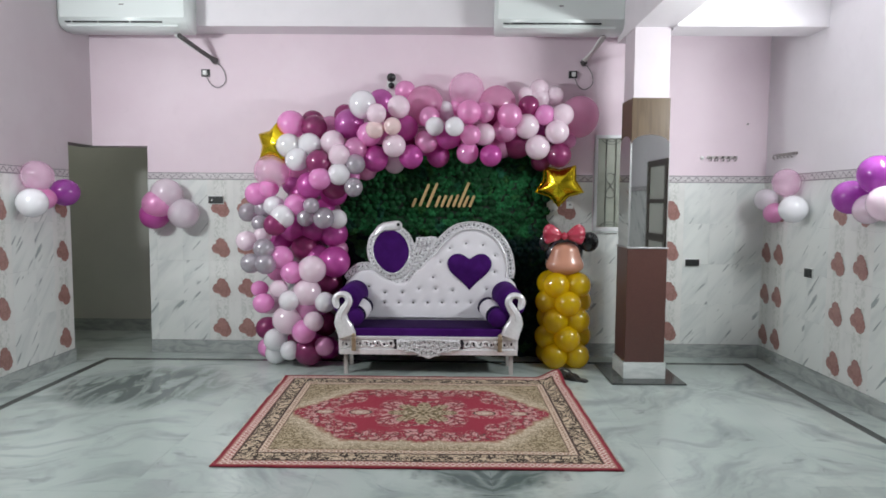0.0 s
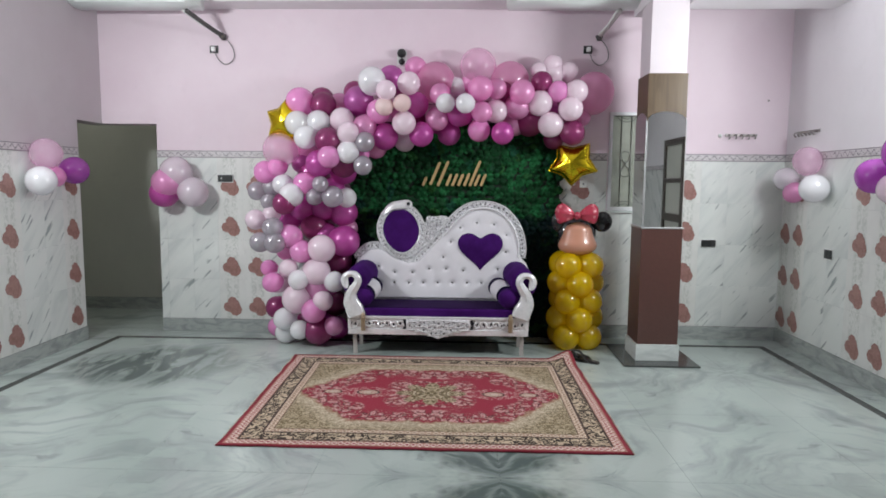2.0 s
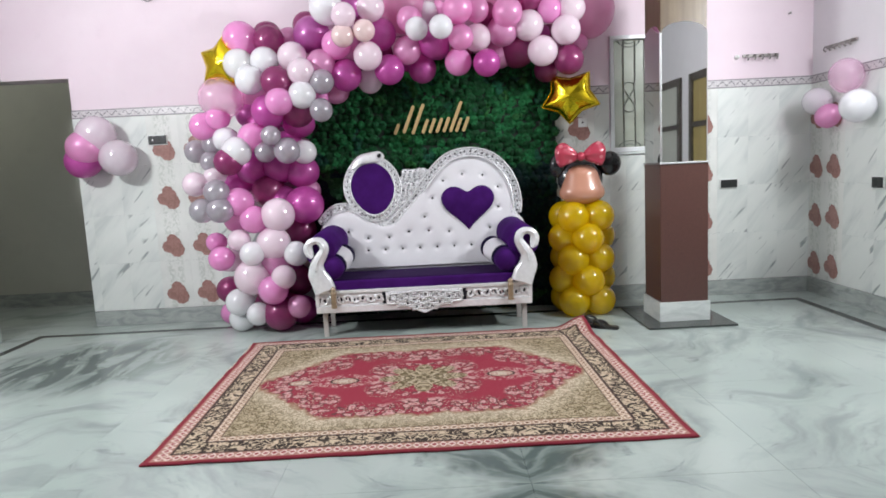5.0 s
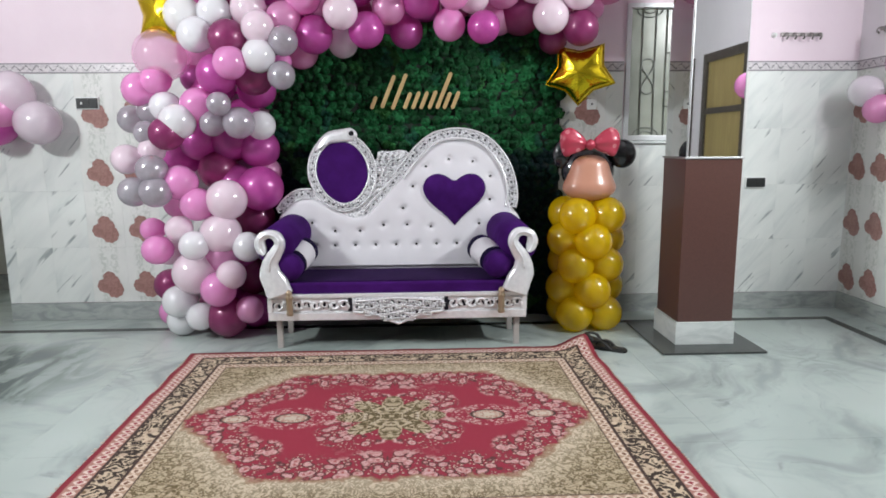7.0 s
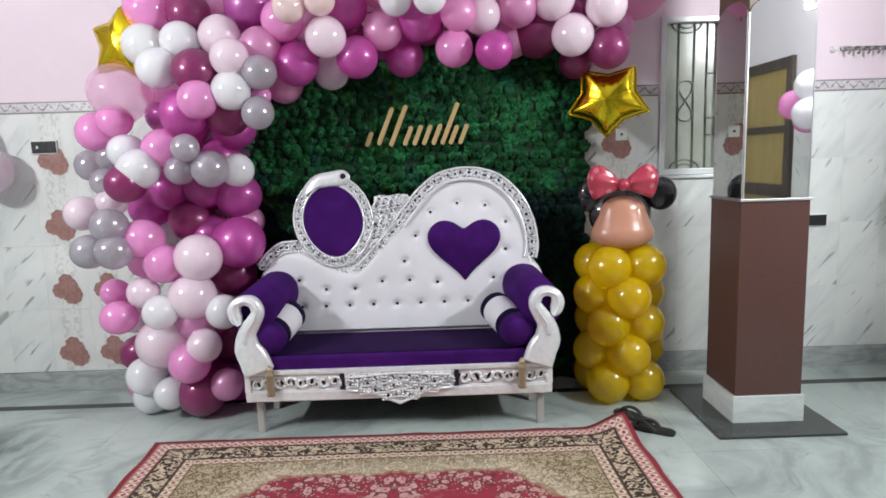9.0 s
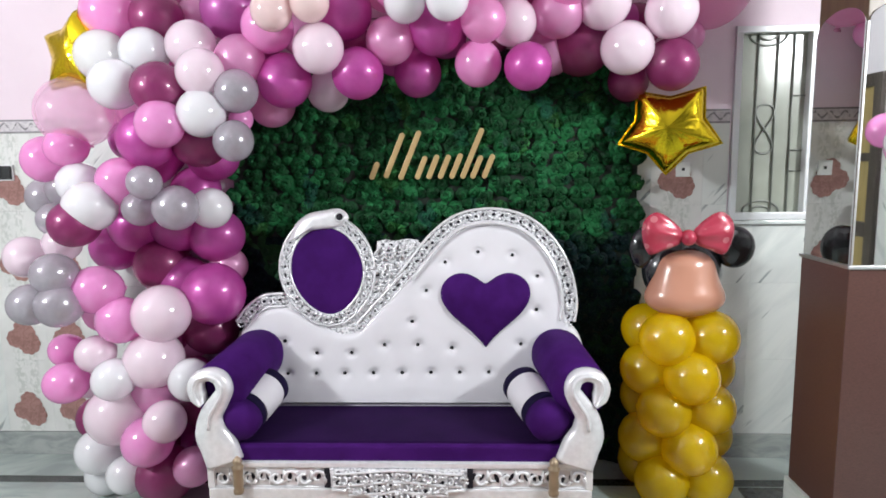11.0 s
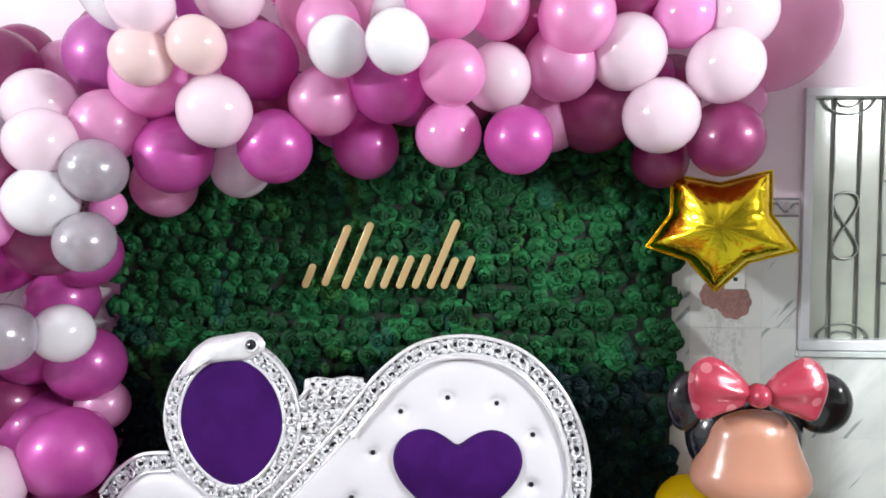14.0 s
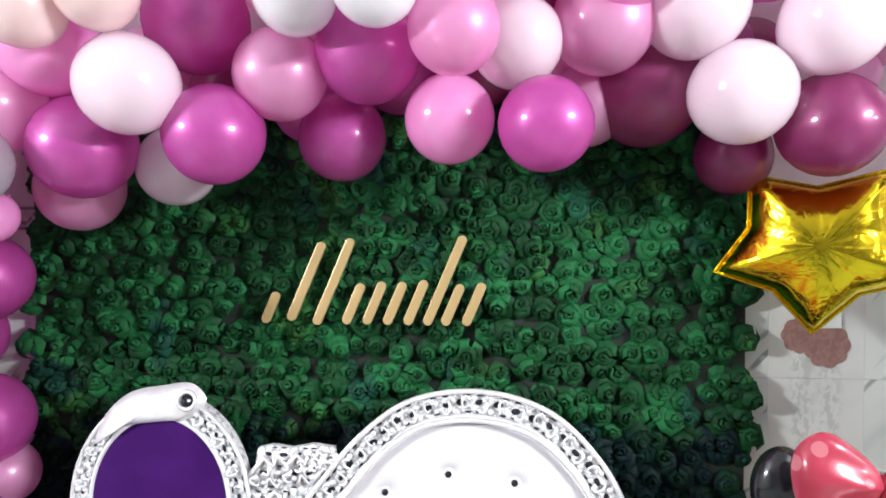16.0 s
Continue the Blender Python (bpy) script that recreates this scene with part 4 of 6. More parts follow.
def pierce(path, half, y, step, seed=1, fat=1.0, rims=True):
    """Dark pierced holes: a row of leaf shapes with small dashes along both rims."""
    rnd = random.Random(seed)
    bm = bmesh.new()
    pts = [Vector((p[0], 0, p[-1])) for p in path]
    run, last, k = 0.0, -1.0, 0

    def hole(c, d, nr, a, b):
        vs = [bm.verts.new(c + d * (a * math.cos(t)) + nr * (b * math.sin(t)) + Vector((0, y, 0))) for t in [2 * math.pi * i / 8 for i in range(8)]]
        f = bm.faces.new(vs)
        f.normal_update()
        if f.normal.y > 0:
            f.normal_flip()

    for i in range(1, len(pts)):
        run += (pts[i] - pts[i - 1]).length
        if run - last < step:
            continue
        last = run
        k += 1
        d = (pts[min(i + 1, len(pts) - 1)] - pts[i - 1]).normalized()
        nr = Vector((-d.z, 0, d.x))
        tilt = rnd.uniform(-0.6, 0.6)
        d2 = (d + nr * tilt).normalized()
        n2 = Vector((-d2.z, 0, d2.x))
        hole(pts[i] + nr * (half * rnd.uniform(-0.12, 0.12)), d2, n2, step * rnd.uniform(0.24, 0.36), half * fat * rnd.uniform(0.16, 0.24))
        for s2 in (-1, 1) if rims else ():
            hole(pts[i] + nr * (half * 0.68 * s2) + d * (step * 0.5 * (k % 2)), d, nr, step * 0.24, half * 0.09)
    return bm


def offset(path, d):
    pts = [Vector((p[0], 0, p[-1])) for p in path]
    out = []
    for i, p in enumerate(pts):
        t = (pts[min(i + 1, len(pts) - 1)] - pts[max(i - 1, 0)]).normalized()
        out.append(p + Vector((-t.z, 0, t.x)) * d)
    return out


def backing(path, half, y, material=None, name="carving_ground"):
    bm = bmesh.new()
    a, b = offset(path, -half), offset(path, half)
    va = [bm.verts.new((p.x, y, p.z)) for p in a]
    vb = [bm.verts.new((p.x, y, p.z)) for p in b]
    for i in range(len(va) - 1):
        bm.faces.new((va[i], va[i + 1], vb[i + 1], vb[i]))
    g = bmesh.ops.extrude_face_region(bm, geom=bm.faces[:])
    bmesh.ops.translate(bm, vec=(0, 0.014, 0), verts=[v for v in g["geom"] if isinstance(v, bmesh.types.BMVert)])
    bmesh.ops.recalc_face_normals(bm, faces=bm.faces)
    return part(name, bm, material or M_LATTICE, sofa)


lw = Mat("pierced_silver_ground", (0.5, 0.5, 0.52), 0.4, 0.05)
lwv = lw.voronoi(lw.coord(), 95.0)
lw.color(lw.mix(lw.step(lwv, 0.5, 0.78), (0.82, 0.82, 0.84), (0.38, 0.38, 0.41)))
lw.bump(lw.math("SUBTRACT", 1.0, lwv), 0.6, 0.006)
M_LATTICE = lw.m
ARCH = spline([(0.0, 0, 1.02), (0.058, 0, 1.096), (0.14, 0, 1.196), (0.252, 0, 1.277), (0.405, 0, 1.3), (0.553, 0, 1.26), (0.662, 0, 1.158), (0.727, 0, 1.03), (0.751, 0, 0.89), (0.74, 0, 0.8)], 14)
ROPE = spline([(-0.225, 0, 0.762), (-0.145, 0, 0.853), (-0.075, 0, 0.93), (0.0, 0, 1.015)], 10)
LOW = spline([(-0.775, 0, 0.785), (-0.73, 0, 0.845), (-0.66, 0, 0.896), (-0.57, 0, 0.905)], 12)
for nm, pth, hf, sd in (("arch_carving", ARCH, 0.03, 3), ("rope_carving", ROPE, 0.022, 5), ("low_carving", LOW, 0.03, 7)):
    ground = backing(pth, hf * 0.95, 0.566)
    tagged(part("piercing", pierce(pth, hf, 0.5635, 0.034, sd, 1.3), M_BACKING, ground), "dark pierced openings", kind="stuff")
    part(nm, carve(bmesh.new(), pth, hf, 0.56, 0.036, sd), M_SILVER, ground, "openwork silver scroll carving", flat=False)
part("arch_bead", tube([(p.x, 0.546, p.z) for p in offset(ARCH, -0.036)], 0.0065, 6), M_SILVER, sofa, flat=False)
# lattice between the oval and the arch
LAT = [(-0.135, 1.178), (-0.1, 1.186), (-0.05, 1.18), (0.0, 1.19), (0.055, 1.184), (0.06, 1.135), (-0.03, 1.02), (-0.1, 0.905), (-0.18, 0.81), (-0.24, 0.745), (-0.3, 0.735), (-0.4, 0.775), (-0.5, 0.84), (-0.6, 0.865), (-0.58, 0.92), (-0.5, 1.0), (-0.155, 1.0)]
lattice_plate = part("lattice_ground", prism(LAT, 0.568, 0.585), M_LATTICE, sofa)
lat = bmesh.new()
for k, (cx, cz, hh) in enumerate(((-0.1, 1.12, 0.045), (-0.02, 1.13, 0.045), (-0.07, 1.04, 0.045), (-0.12, 0.97, 0.035), (-0.16, 0.9, 0.028), (0.03, 1.15, 0.03), (-0.13, 1.05, 0.03))):
    carve(lat, [(cx - hh * 0.7, cz - hh * 0.5), (cx - hh * 0.2, cz + hh * 0.3), (cx + hh * 0.3, cz - hh * 0.2), (cx + hh * 0.7, cz + hh * 0.5)], hh * 0.55, 0.56, 0.02, 20 + k)
for k, (a, b) in enumerate((((-0.12, 1.165), (0.03, 1.165)), ((-0.13, 1.12), (0.02, 1.12)), ((-0.14, 1.07), (-0.03, 1.07)), ((-0.14, 1.02), (-0.07, 1.02)), ((-0.15, 0.97), (-0.1, 0.97)), ((-0.165, 0.92), (-0.135, 0.92)))):
    tagged(part("piercing", pierce([(a[0] + (b[0] - a[0]) * i / 12, a[1]) for i in range(13)], 0.024, 0.5655, 0.032, 60 + k), M_BACKING, lattice_plate), "dark pierced openings", kind="stuff")
part("lattice", lat, M_SILVER, lattice_plate, "pierced silver lattice", flat=False)

# oval medallion with its bird-head crest
OC = (-0.367, 1.038)


def egg(rx, rz, n=48):
    out = []
    for i in range(n):
        a = 2 * math.pi * i / n
        z = math.sin(a)
        sq = 1.0 - 0.14 * max(0.0, -z) ** 1.5
        out.append((OC[0] + rx * math.cos(a) * sq + 0.012 * z * -1, OC[1] + rz * z))
    return out


def pillow(outline, y, h, centre, rings=7):
    """A cushion swelling out of a flat outline towards the front."""
    bm = bmesh.new()
    prev = None
    for r in range(rings + 1):
        s = r / rings
        k = 1 - s
        ring = [bm.verts.new((centre[0] + (px - centre[0]) * k, y - h * math.sqrt(max(0, 1 - k ** 2.6)), centre[1] + (pz - centre[1]) * k)) for px, pz in outline] if r < rings else [bm.verts.new((centre[0], y - h, centre[1]))]
        if prev:
            n = len(prev)
            for i in range(n):
                if r < rings:
                    bm.faces.new((prev[i], prev[(i + 1) % n], ring[(i + 1) % n], ring[i]))
                else:
                    bm.faces.new((prev[i], prev[(i + 1) % n], ring[0]))
        prev = ring
    bmesh.ops.recalc_face_normals(bm, faces=bm.faces)
    return bm


def plump(outline, y, h, centre, rx, rz, rings=14):
    """A stuffed pad whose outline melts into a smooth oval towards its crown."""
    bm = bmesh.new()
    n = len(outline)
    prev = None
    for r in range(rings):
        a = math.pi / 2 * r / rings
        k, lift = math.cos(a), math.sin(a)
        m = k ** 2.2
        ring = []
        for px, pz in outline:
            dx, dz = px - centre[0], pz - centre[1]
            q = math.atan2(dz / rz, dx / rx)
            ring.append(bm.verts.new((centre[0] + k * (dx * m + rx * math.cos(q) * (1 - m)), y - h * lift, centre[1] + k * (dz * m + rz * math.sin(q) * (1 - m)))))
        if prev:
            for i in range(n):
                bm.faces.new((prev[i], prev[(i + 1) % n], ring[(i + 1) % n], ring[i]))
        prev = ring
    crown = bm.verts.new((centre[0], y - h, centre[1]))
    for i in range(n):
        bm.faces.new((prev[i], prev[(i + 1) % n], crown))
    bmesh.ops.recalc_face_normals(bm, faces=bm.faces)
    return bm


oval = part("medallion_plate", prism(egg(0.222, 0.262), 0.535, 0.57, 0.006), M_LATTICE, sofa)
part("medallion_cushion", plump(egg(0.174, 0.207), 0.537, 0.034, OC, 0.174, 0.207), M_VELVET, oval, "oval purple velvet medallion", flat=False)
ov = egg(0.197, 0.231, 72)
tagged(part("piercing", pierce(ov + ov[:1], 0.022, 0.5335, 0.03, 71), M_BACKING, oval), "dark pierced openings", kind="stuff")
part("medallion_frame", carve(bmesh.new(), ov + ov[:1], 0.024, 0.53, 0.026, 31), M_SILVER, oval, "carved oval silver frame", flat=False)
crest = spline([(-0.545, 0, 1.17), (-0.52, 0, 1.245), (-0.46, 0, 1.3), (-0.38, 0, 1.318), (-0.305, 0, 1.325), (-0.265, 0, 1.285), (-0.3, 0, 1.24), (-0.39, 0, 1.228), (-0.47, 0, 1.215)], 5, True)
crest_head = part("crest", pillow([(p.x, p.z) for p in crest], 0.535, 0.035, (-0.4, 1.265)), M_SILVER, sofa, "smooth silver bird-head crest", flat=False)
bm = bmesh.new()
bmesh.ops.create_uvsphere(bm, u_segments=12, v_segments=8, radius=0.016, matrix=Matrix.Translation((-0.302, 0.507, 1.29)))
part("crest_eye", bm, M_BUTTON, crest_head)
part("crest_ring", tube([(-0.302 + 0.021 * math.cos(a), 0.507, 1.29 + 0.021 * math.sin(a)) for a in [2 * math.pi * i / 16 for i in range(16)]], 0.006, 6, True), M_SILVER, crest_head, flat=False)
drop = bmesh.new()
for k in range(7):
    bmesh.ops.create_icosphere(drop, subdivisions=1, radius=0.011, matrix=Matrix.Translation((-0.42 + 0.02 * k, 0.52, 0.822 + 0.007 * abs(k - 3))))
part("medallion_drop", drop, M_SILVER, oval, flat=False)

# heart cushion: a plump pad with a shallow notch
heart = []
for i in range(72):
    t = 2 * math.pi * i / 72
    notch = 0.036 * math.exp(-(min(t, 2 * math.pi - t) / 0.42) ** 2)
    heart.append((0.365 + 0.206 * (0.84 * math.sin(t) ** 3 + 0.16 * math.sin(t)), 0.884 + notch + 0.0121 * (13 * math.cos(t) - 5 * math.cos(2 * t) - 2 * math.cos(3 * t) - math.cos(4 * t))))


part("heart_cushion", plump(heart, 0.555, 0.062, (0.365, 0.91), 0.17, 0.13), M_VELVET, sofa, "heart-shaped purple velvet cushion", flat=False)

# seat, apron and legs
part("seat", box(-0.66, 0.66, 0.035, 0.44, 0.335, 0.435, 0.02, 4), M_SEAT, sofa, "purple velvet seat cushion with nap shade in its colour", flat=False)
part("seat_edge", box(-0.657, 0.657, 0.018, 0.06, 0.352, 0.43, 0.016, 3), M_VELVET, sofa, "purple velvet front edge", flat=False)
part("seat_base", box(-0.74, 0.74, 0.045, 0.44, 0.2, 0.335), M_BACKING, sofa)
part("top_rail", box(-0.775, 0.772, 0.0, 0.06, 0.338, 0.362, 0.005), M_SILVER, sofa)
part("bottom_rail", box(-0.775, 0.772, 0.0, 0.05, 0.195, 0.246, 0.006), M_SILVER, sofa)
apron = part("apron_ground", box(-0.77, 0.767, 0.014, 0.045, 0.246, 0.338), M_SILVER, sofa)
for x in (-0.763, 0.76):
    part("apron_post", box(x - 0.014, x + 0.014, 0.002, 0.05, 0.246, 0.338, 0.003), M_SILVER, sofa)
for x0, x1, sd in ((-0.745, -0.3, 41), (0.3, 0.742, 43)):
    scrolls = bmesh.new()
    for k in range(8):
        # a bold C-scroll and its leaf, turned the other way each time
        c, f = Vector((x0 + (x1 - x0) * (k + 0.5) / 8, 0.008, 0.292)), 1 if k % 2 else -1
        curl = [c + Vector((math.cos(t) * r, 0, f * math.sin(t) * r * 1.12)) for t, r in [(0.3 + 0.5 * i, 0.03 - 0.0021 * i) for i in range(11)]]
        add_tube(scrolls, curl, [0.0085 - 0.0004 * i for i in range(11)], 6)
        add_tube(scrolls, [c + Vector((0.026, 0, f * 0.01)), c + Vector((0.034, 0, f * -0.012)), c + Vector((0.03, 0, f * -0.034))], [0.006, 0.0085, 0.003], 6)
    for z in (0.25, 0.334):
        add_tube(scrolls, [(x0, 0.01, z), (x1, 0.01, z)], 0.004, 6)
    part("apron_carving", scrolls, M_SILVER, apron, "bold silver scrolls", flat=False)
    tagged(part("piercing", pierce([(x0 + (x1 - x0) * i / 90, 0.292) for i in range(91)], 0.058, 0.0135, 0.0278, sd + 40, 1.7, False), M_BACKING, apron), "dark pierced openings", kind="stuff")
for x in (-0.288, 0.288):
    part("apron_slot", box(x - 0.012, x + 0.012, 0.004, 0.022, 0.25, 0.334), M_BACKING, apron, "dark slot beside the centrepiece")
med = [(-0.275, 0.336), (0.275, 0.336), (0.268, 0.25), (0.15, 0.24), (0.08, 0.206), (0.0, 0.17), (-0.08, 0.206), (-0.15, 0.24), (-0.268, 0.25)]
point_plate = part("medallion_ground", prism(med, -0.008, 0.01, 0.003), M_LATTICE, sofa)
for k, (z, hx) in enumerate(((0.315, 0.25), (0.278, 0.25), (0.24, 0.13), (0.21, 0.06))):
    tagged(part("piercing", pierce([(-hx + 2 * hx * i / 60, z) for i in range(61)], 0.034, -0.0085, 0.036, 80 + k, 1.9, False), M_BACKING, point_plate), "dark pierced openings", kind="stuff")
mc = bmesh.new()
for k, (z, hx, sd, hf) in enumerate(((0.3, 0.255, 51, 0.026), (0.255, 0.2, 52, 0.022), (0.218, 0.09, 53, 0.018))):
    carve(mc, [(-hx + 2 * hx * i / 60, z - 0.008 * math.cos(i / 60 * math.pi * 2)) for i in range(61)], hf, -0.012, 0.042, sd, thick=0.006)
add_tube(mc, [(x, -0.01, z) for x, z in med[2:]], 0.008, 6)
part("apron_medallion", mc, M_SILVER, point_plate, "pointed silver carved centrepiece", flat=False)
for x in (-0.725, 0.722):
    for y in (0.075, 0.39):
        part("leg", box(x - 0.017, x + 0.017, y - 0.017, y + 0.017, 0.0, 0.196, 0.004), M_LEG, sofa, "dull greyish square leg")
for x in (-0.643, 0.617):
    part("finial", tube([(x, -0.018, z) for z in (0.236, 0.25, 0.262, 0.27, 0.31, 0.345, 0.352, 0.36, 0.372, 0.385, 0.398)], [0.02, 0.022, 0.017, 0.021, 0.019, 0.022, 0.025, 0.015, 0.02, 0.016, 0.004], 12), M_BRASS, sofa, "turned brass finial", flat=False)


def arm(s):
    """A rolled arm with a swan-neck front; s = 1 on the x side, -1 on the other."""
    X = lambda v: s * v
    roll = [(X(0.73 + 0.112 * math.cos(a)), 0.632 + 0.112 * math.sin(a)) for a in [2 * math.pi * i / 28 for i in range(28)]]
    bm = bmesh.new()
    rings = []
    for j, (y, k) in enumerate(((0.04, 0.9), (0.06, 1.0), (0.25, 1.02), (0.42, 1.05), (0.46, 0.95))):
        rings.append([bm.verts.new((X(0.735 - 0.11 * y) + (px - X(0.73)) * k, y, 0.62 + (pz - 0.632) * k + 0.09 * y) ) for px, pz in roll])
    for a, b in zip(rings[:-1], rings[1:]):
        for i in range(28):
            bm.faces.new((a[i], a[(i + 1) % 28], b[(i + 1) % 28], b[i]))
    bm.faces.new(rings[0])
    bm.faces.new(rings[-1])
    bmesh.ops.recalc_face_normals(bm, faces=bm.faces)
    part("arm_roll", bm, M_VELVET, sofa, "purple velvet rolled arm", flat=False)
    part("arm_side", box(X(0.645), X(0.735), 0.05, 0.44, 0.33, 0.6, 0.02, 3), M_VELVET, sofa, flat=False)
    # swan neck: a tapering ribbon that bends out and curls in on itself
    path = [(0.7, 0.34), (0.722, 0.405), (0.748, 0.465), (0.745, 0.54), (0.712, 0.595), (0.688, 0.642), (0.703, 0.688), (0.743, 0.705), (0.787, 0.69), (0.803, 0.652), (0.793, 0.612), (0.776, 0.585)]
    wid = [0.08, 0.078, 0.07, 0.047, 0.039, 0.032, 0.029, 0.025, 0.027, 0.033, 0.031, 0.013]
    sp = spline([(X(a), 0, b) for a, b in path], 6)
    ws = []
    for i in range(len(wid) - 1):
        ws += [wid[i] + (wid[i + 1] - wid[i]) * q / 6 for q in range(6)]
    ws.append(wid[-1])
    bm = bmesh.new()
    loops = []
    for i, p in enumerate(sp):
        d = (sp[min(i + 1, len(sp) - 1)] - sp[max(i - 1, 0)]).normalized()
        nr = Vector((-d.z, 0, d.x))
        ring = []
        for q in range(12):
            a = 2 * math.pi * q / 12
            ring.append(bm.verts.new(p + nr * (ws[i] * 0.98 * math.copysign(abs(math.cos(a)) ** 0.6, math.cos(a))) + Vector((0, 0.008 + 0.034 * math.copysign(abs(math.sin(a)) ** 0.7, math.sin(a)), 0))))
        loops.append(ring)
    for a, b in zip(loops[:-1], loops[1:]):
        for q in range(12):
            bm.faces.new((a[q], a[(q + 1) % 12], b[(q + 1) % 12], b[q]))
    bm.faces.new(loops[0])
    bm.faces.new(loops[-1])
    bmesh.ops.recalc_face_normals(bm, faces=bm.faces)
    front = part("arm_front", bm, M_SILVER, sofa, "silver swan-neck arm front", flat=False)
    part("arm_rim", tube([(p.x, -0.026, p.z) for p in sp[14:]], [0.008] * (len(sp) - 14), 6), M_SILVER, front, flat=False)


arm(1)
arm(-1)

# the back leans away from the seat, and the crest with its oval stands proud of it
FORWARD = {"medallion_plate", "crest"}
BACK = FORWARD | {"backrest", "back_board", "carving_ground", "arch_bead", "lattice_ground", "heart_cushion"}


def lean(ob, root):
    for v in ob.data.vertices:
        if root not in BACK and not root.startswith("arm"):
            v.co.z *= 0.95
        if root in BACK:
            v.co.y += -0.123 + 0.115 * (v.co.z - 0.565) + (0.022 if root in FORWARD else 0.0)
            v.co.z = 0.957 * v.co.z + 0.036 if root not in FORWARD else 0.978 * v.co.z + 0.02
        v.co.x *= 0.988
    for child in ob.children:
        lean(child, root)


for ob in sofa.children:
    lean(ob, ob.name.split(".")[0])


def bolster(a, b):
    """A fat bolster from its rounded front end a to its flat rear end b."""
    ob = thing("bolster_cushion", "purple velvet bolster with a white middle band", "cushion", (0, 0, 0), group="bolsters on the sofa")
    a, b = Vector(a), Vector(b)
    L = (b - a).length
    ob.matrix_world = look(a, b)
    R = 0.083

    def ring_tube(prof):
        bm = bmesh.new()
        rings = []
        for d, r in prof:
            rings.append([bm.verts.new((r * math.cos(t), r * math.sin(t), -d)) for t in [2 * math.pi * i / 28 for i in range(28)]])
        for p, q in zip(rings[:-1], rings[1:]):
            for i in range(28):
                bm.faces.new((p[i], p[(i + 1) % 28], q[(i + 1) % 28], q[i]))
        bm.faces.new(rings[0])
        bm.faces.new(rings[-1])
        bmesh.ops.recalc_face_normals(bm, faces=bm.faces)
        return bm

    part("front_end", ring_tube([(0, R * 0.25), (0.004, R * 0.55), (0.014, R * 0.8), (0.032, R * 0.95), (0.05, R), (L * 0.3, R)]), M_VELVET, ob, flat=False)
    part("front_band", ring_tube([(L * 0.3, R), (L * 0.31, R * 1.03), (L * 0.4, R * 1.03), (L * 0.42, R)]), M_NAVY, ob, "dark navy velvet band", flat=False)
    part("middle_band", ring_tube([(L * 0.41, R * 1.0), (L * 0.43, R * 1.03), (L * 0.6, R * 1.045), (L * 0.83, R * 1.03), (L * 0.85, R * 1.0)]), M_LEATHER, ob, "white leatherette band", flat=False)
    part("rear_end", ring_tube([(L * 0.85, R), (L * 0.86, R * 1.03), (L * 0.97, R * 1.02), (L * 0.99, R * 0.9), (L, R * 0.3)]), M_NAVY, ob, "dark navy velvet end", flat=False)


bolster((-0.675, 5.2, 0.482), (-0.6, 5.5, 0.566))
bolster((0.6, 5.2, 0.484), (0.487, 5.5, 0.57))

# ---------- flower wall panel ----------
PX0, PX1, PZ1 = -0.905, 1.1, 2.06
panel = thing("flower_panel", "dark green artificial rose wall panel behind the sofa", "backdrop panel", (0, 0, 0))


def green_mat(name, k):
    w = Mat(name, (0.02, 0.13, 0.045), 0.6, Specular_IOR_Level=0.18)
    patch = w.voronoi(w.world_pos(), 11.0, out="Color")
    px = w.xyz(patch)
    isl = w.nt.nodes.new("ShaderNodeNewGeometry").outputs["Random Per Island"]
    t = w.math("ADD", w.math("MULTIPLY", isl, 0.4), w.math("MULTIPLY", px[0], 0.5))
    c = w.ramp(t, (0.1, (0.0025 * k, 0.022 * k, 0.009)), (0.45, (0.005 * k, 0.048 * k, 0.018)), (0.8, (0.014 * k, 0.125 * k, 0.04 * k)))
    c = w.mix(w.math("MULTIPLY", w.step(px[1], 0.93, 0.97), 0.35), c, (0.012, 0.06, 0.075))
    c = w.mix(w.math("MULTIPLY", w.step(px[2], 0.9, 0.95), 0.4), c, (0.045, 0.16, 0.03))
    n = w.noise(w.world_pos(), 60, 2)
    w.color(w.mix(w.math("MULTIPLY", w.step(n, 0.4, 0.7), 0.5), c, w.mix(0.5, c, (0.008, 0.05, 0.02))))
    return w.m


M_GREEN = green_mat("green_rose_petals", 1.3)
# heads below 1.15 take the same petal ramp scaled down, near black
M_GREEN_LOW = green_mat("low_rose_petals", 0.28)
part("frame_board", box(PX0 + 0.015, PX1 - 0.015, 5.955, 5.985, 0.0, PZ1 - 0.01), Mat("black_board", (0.01, 0.018, 0.012), 0.8).m, panel, "dark backing board")


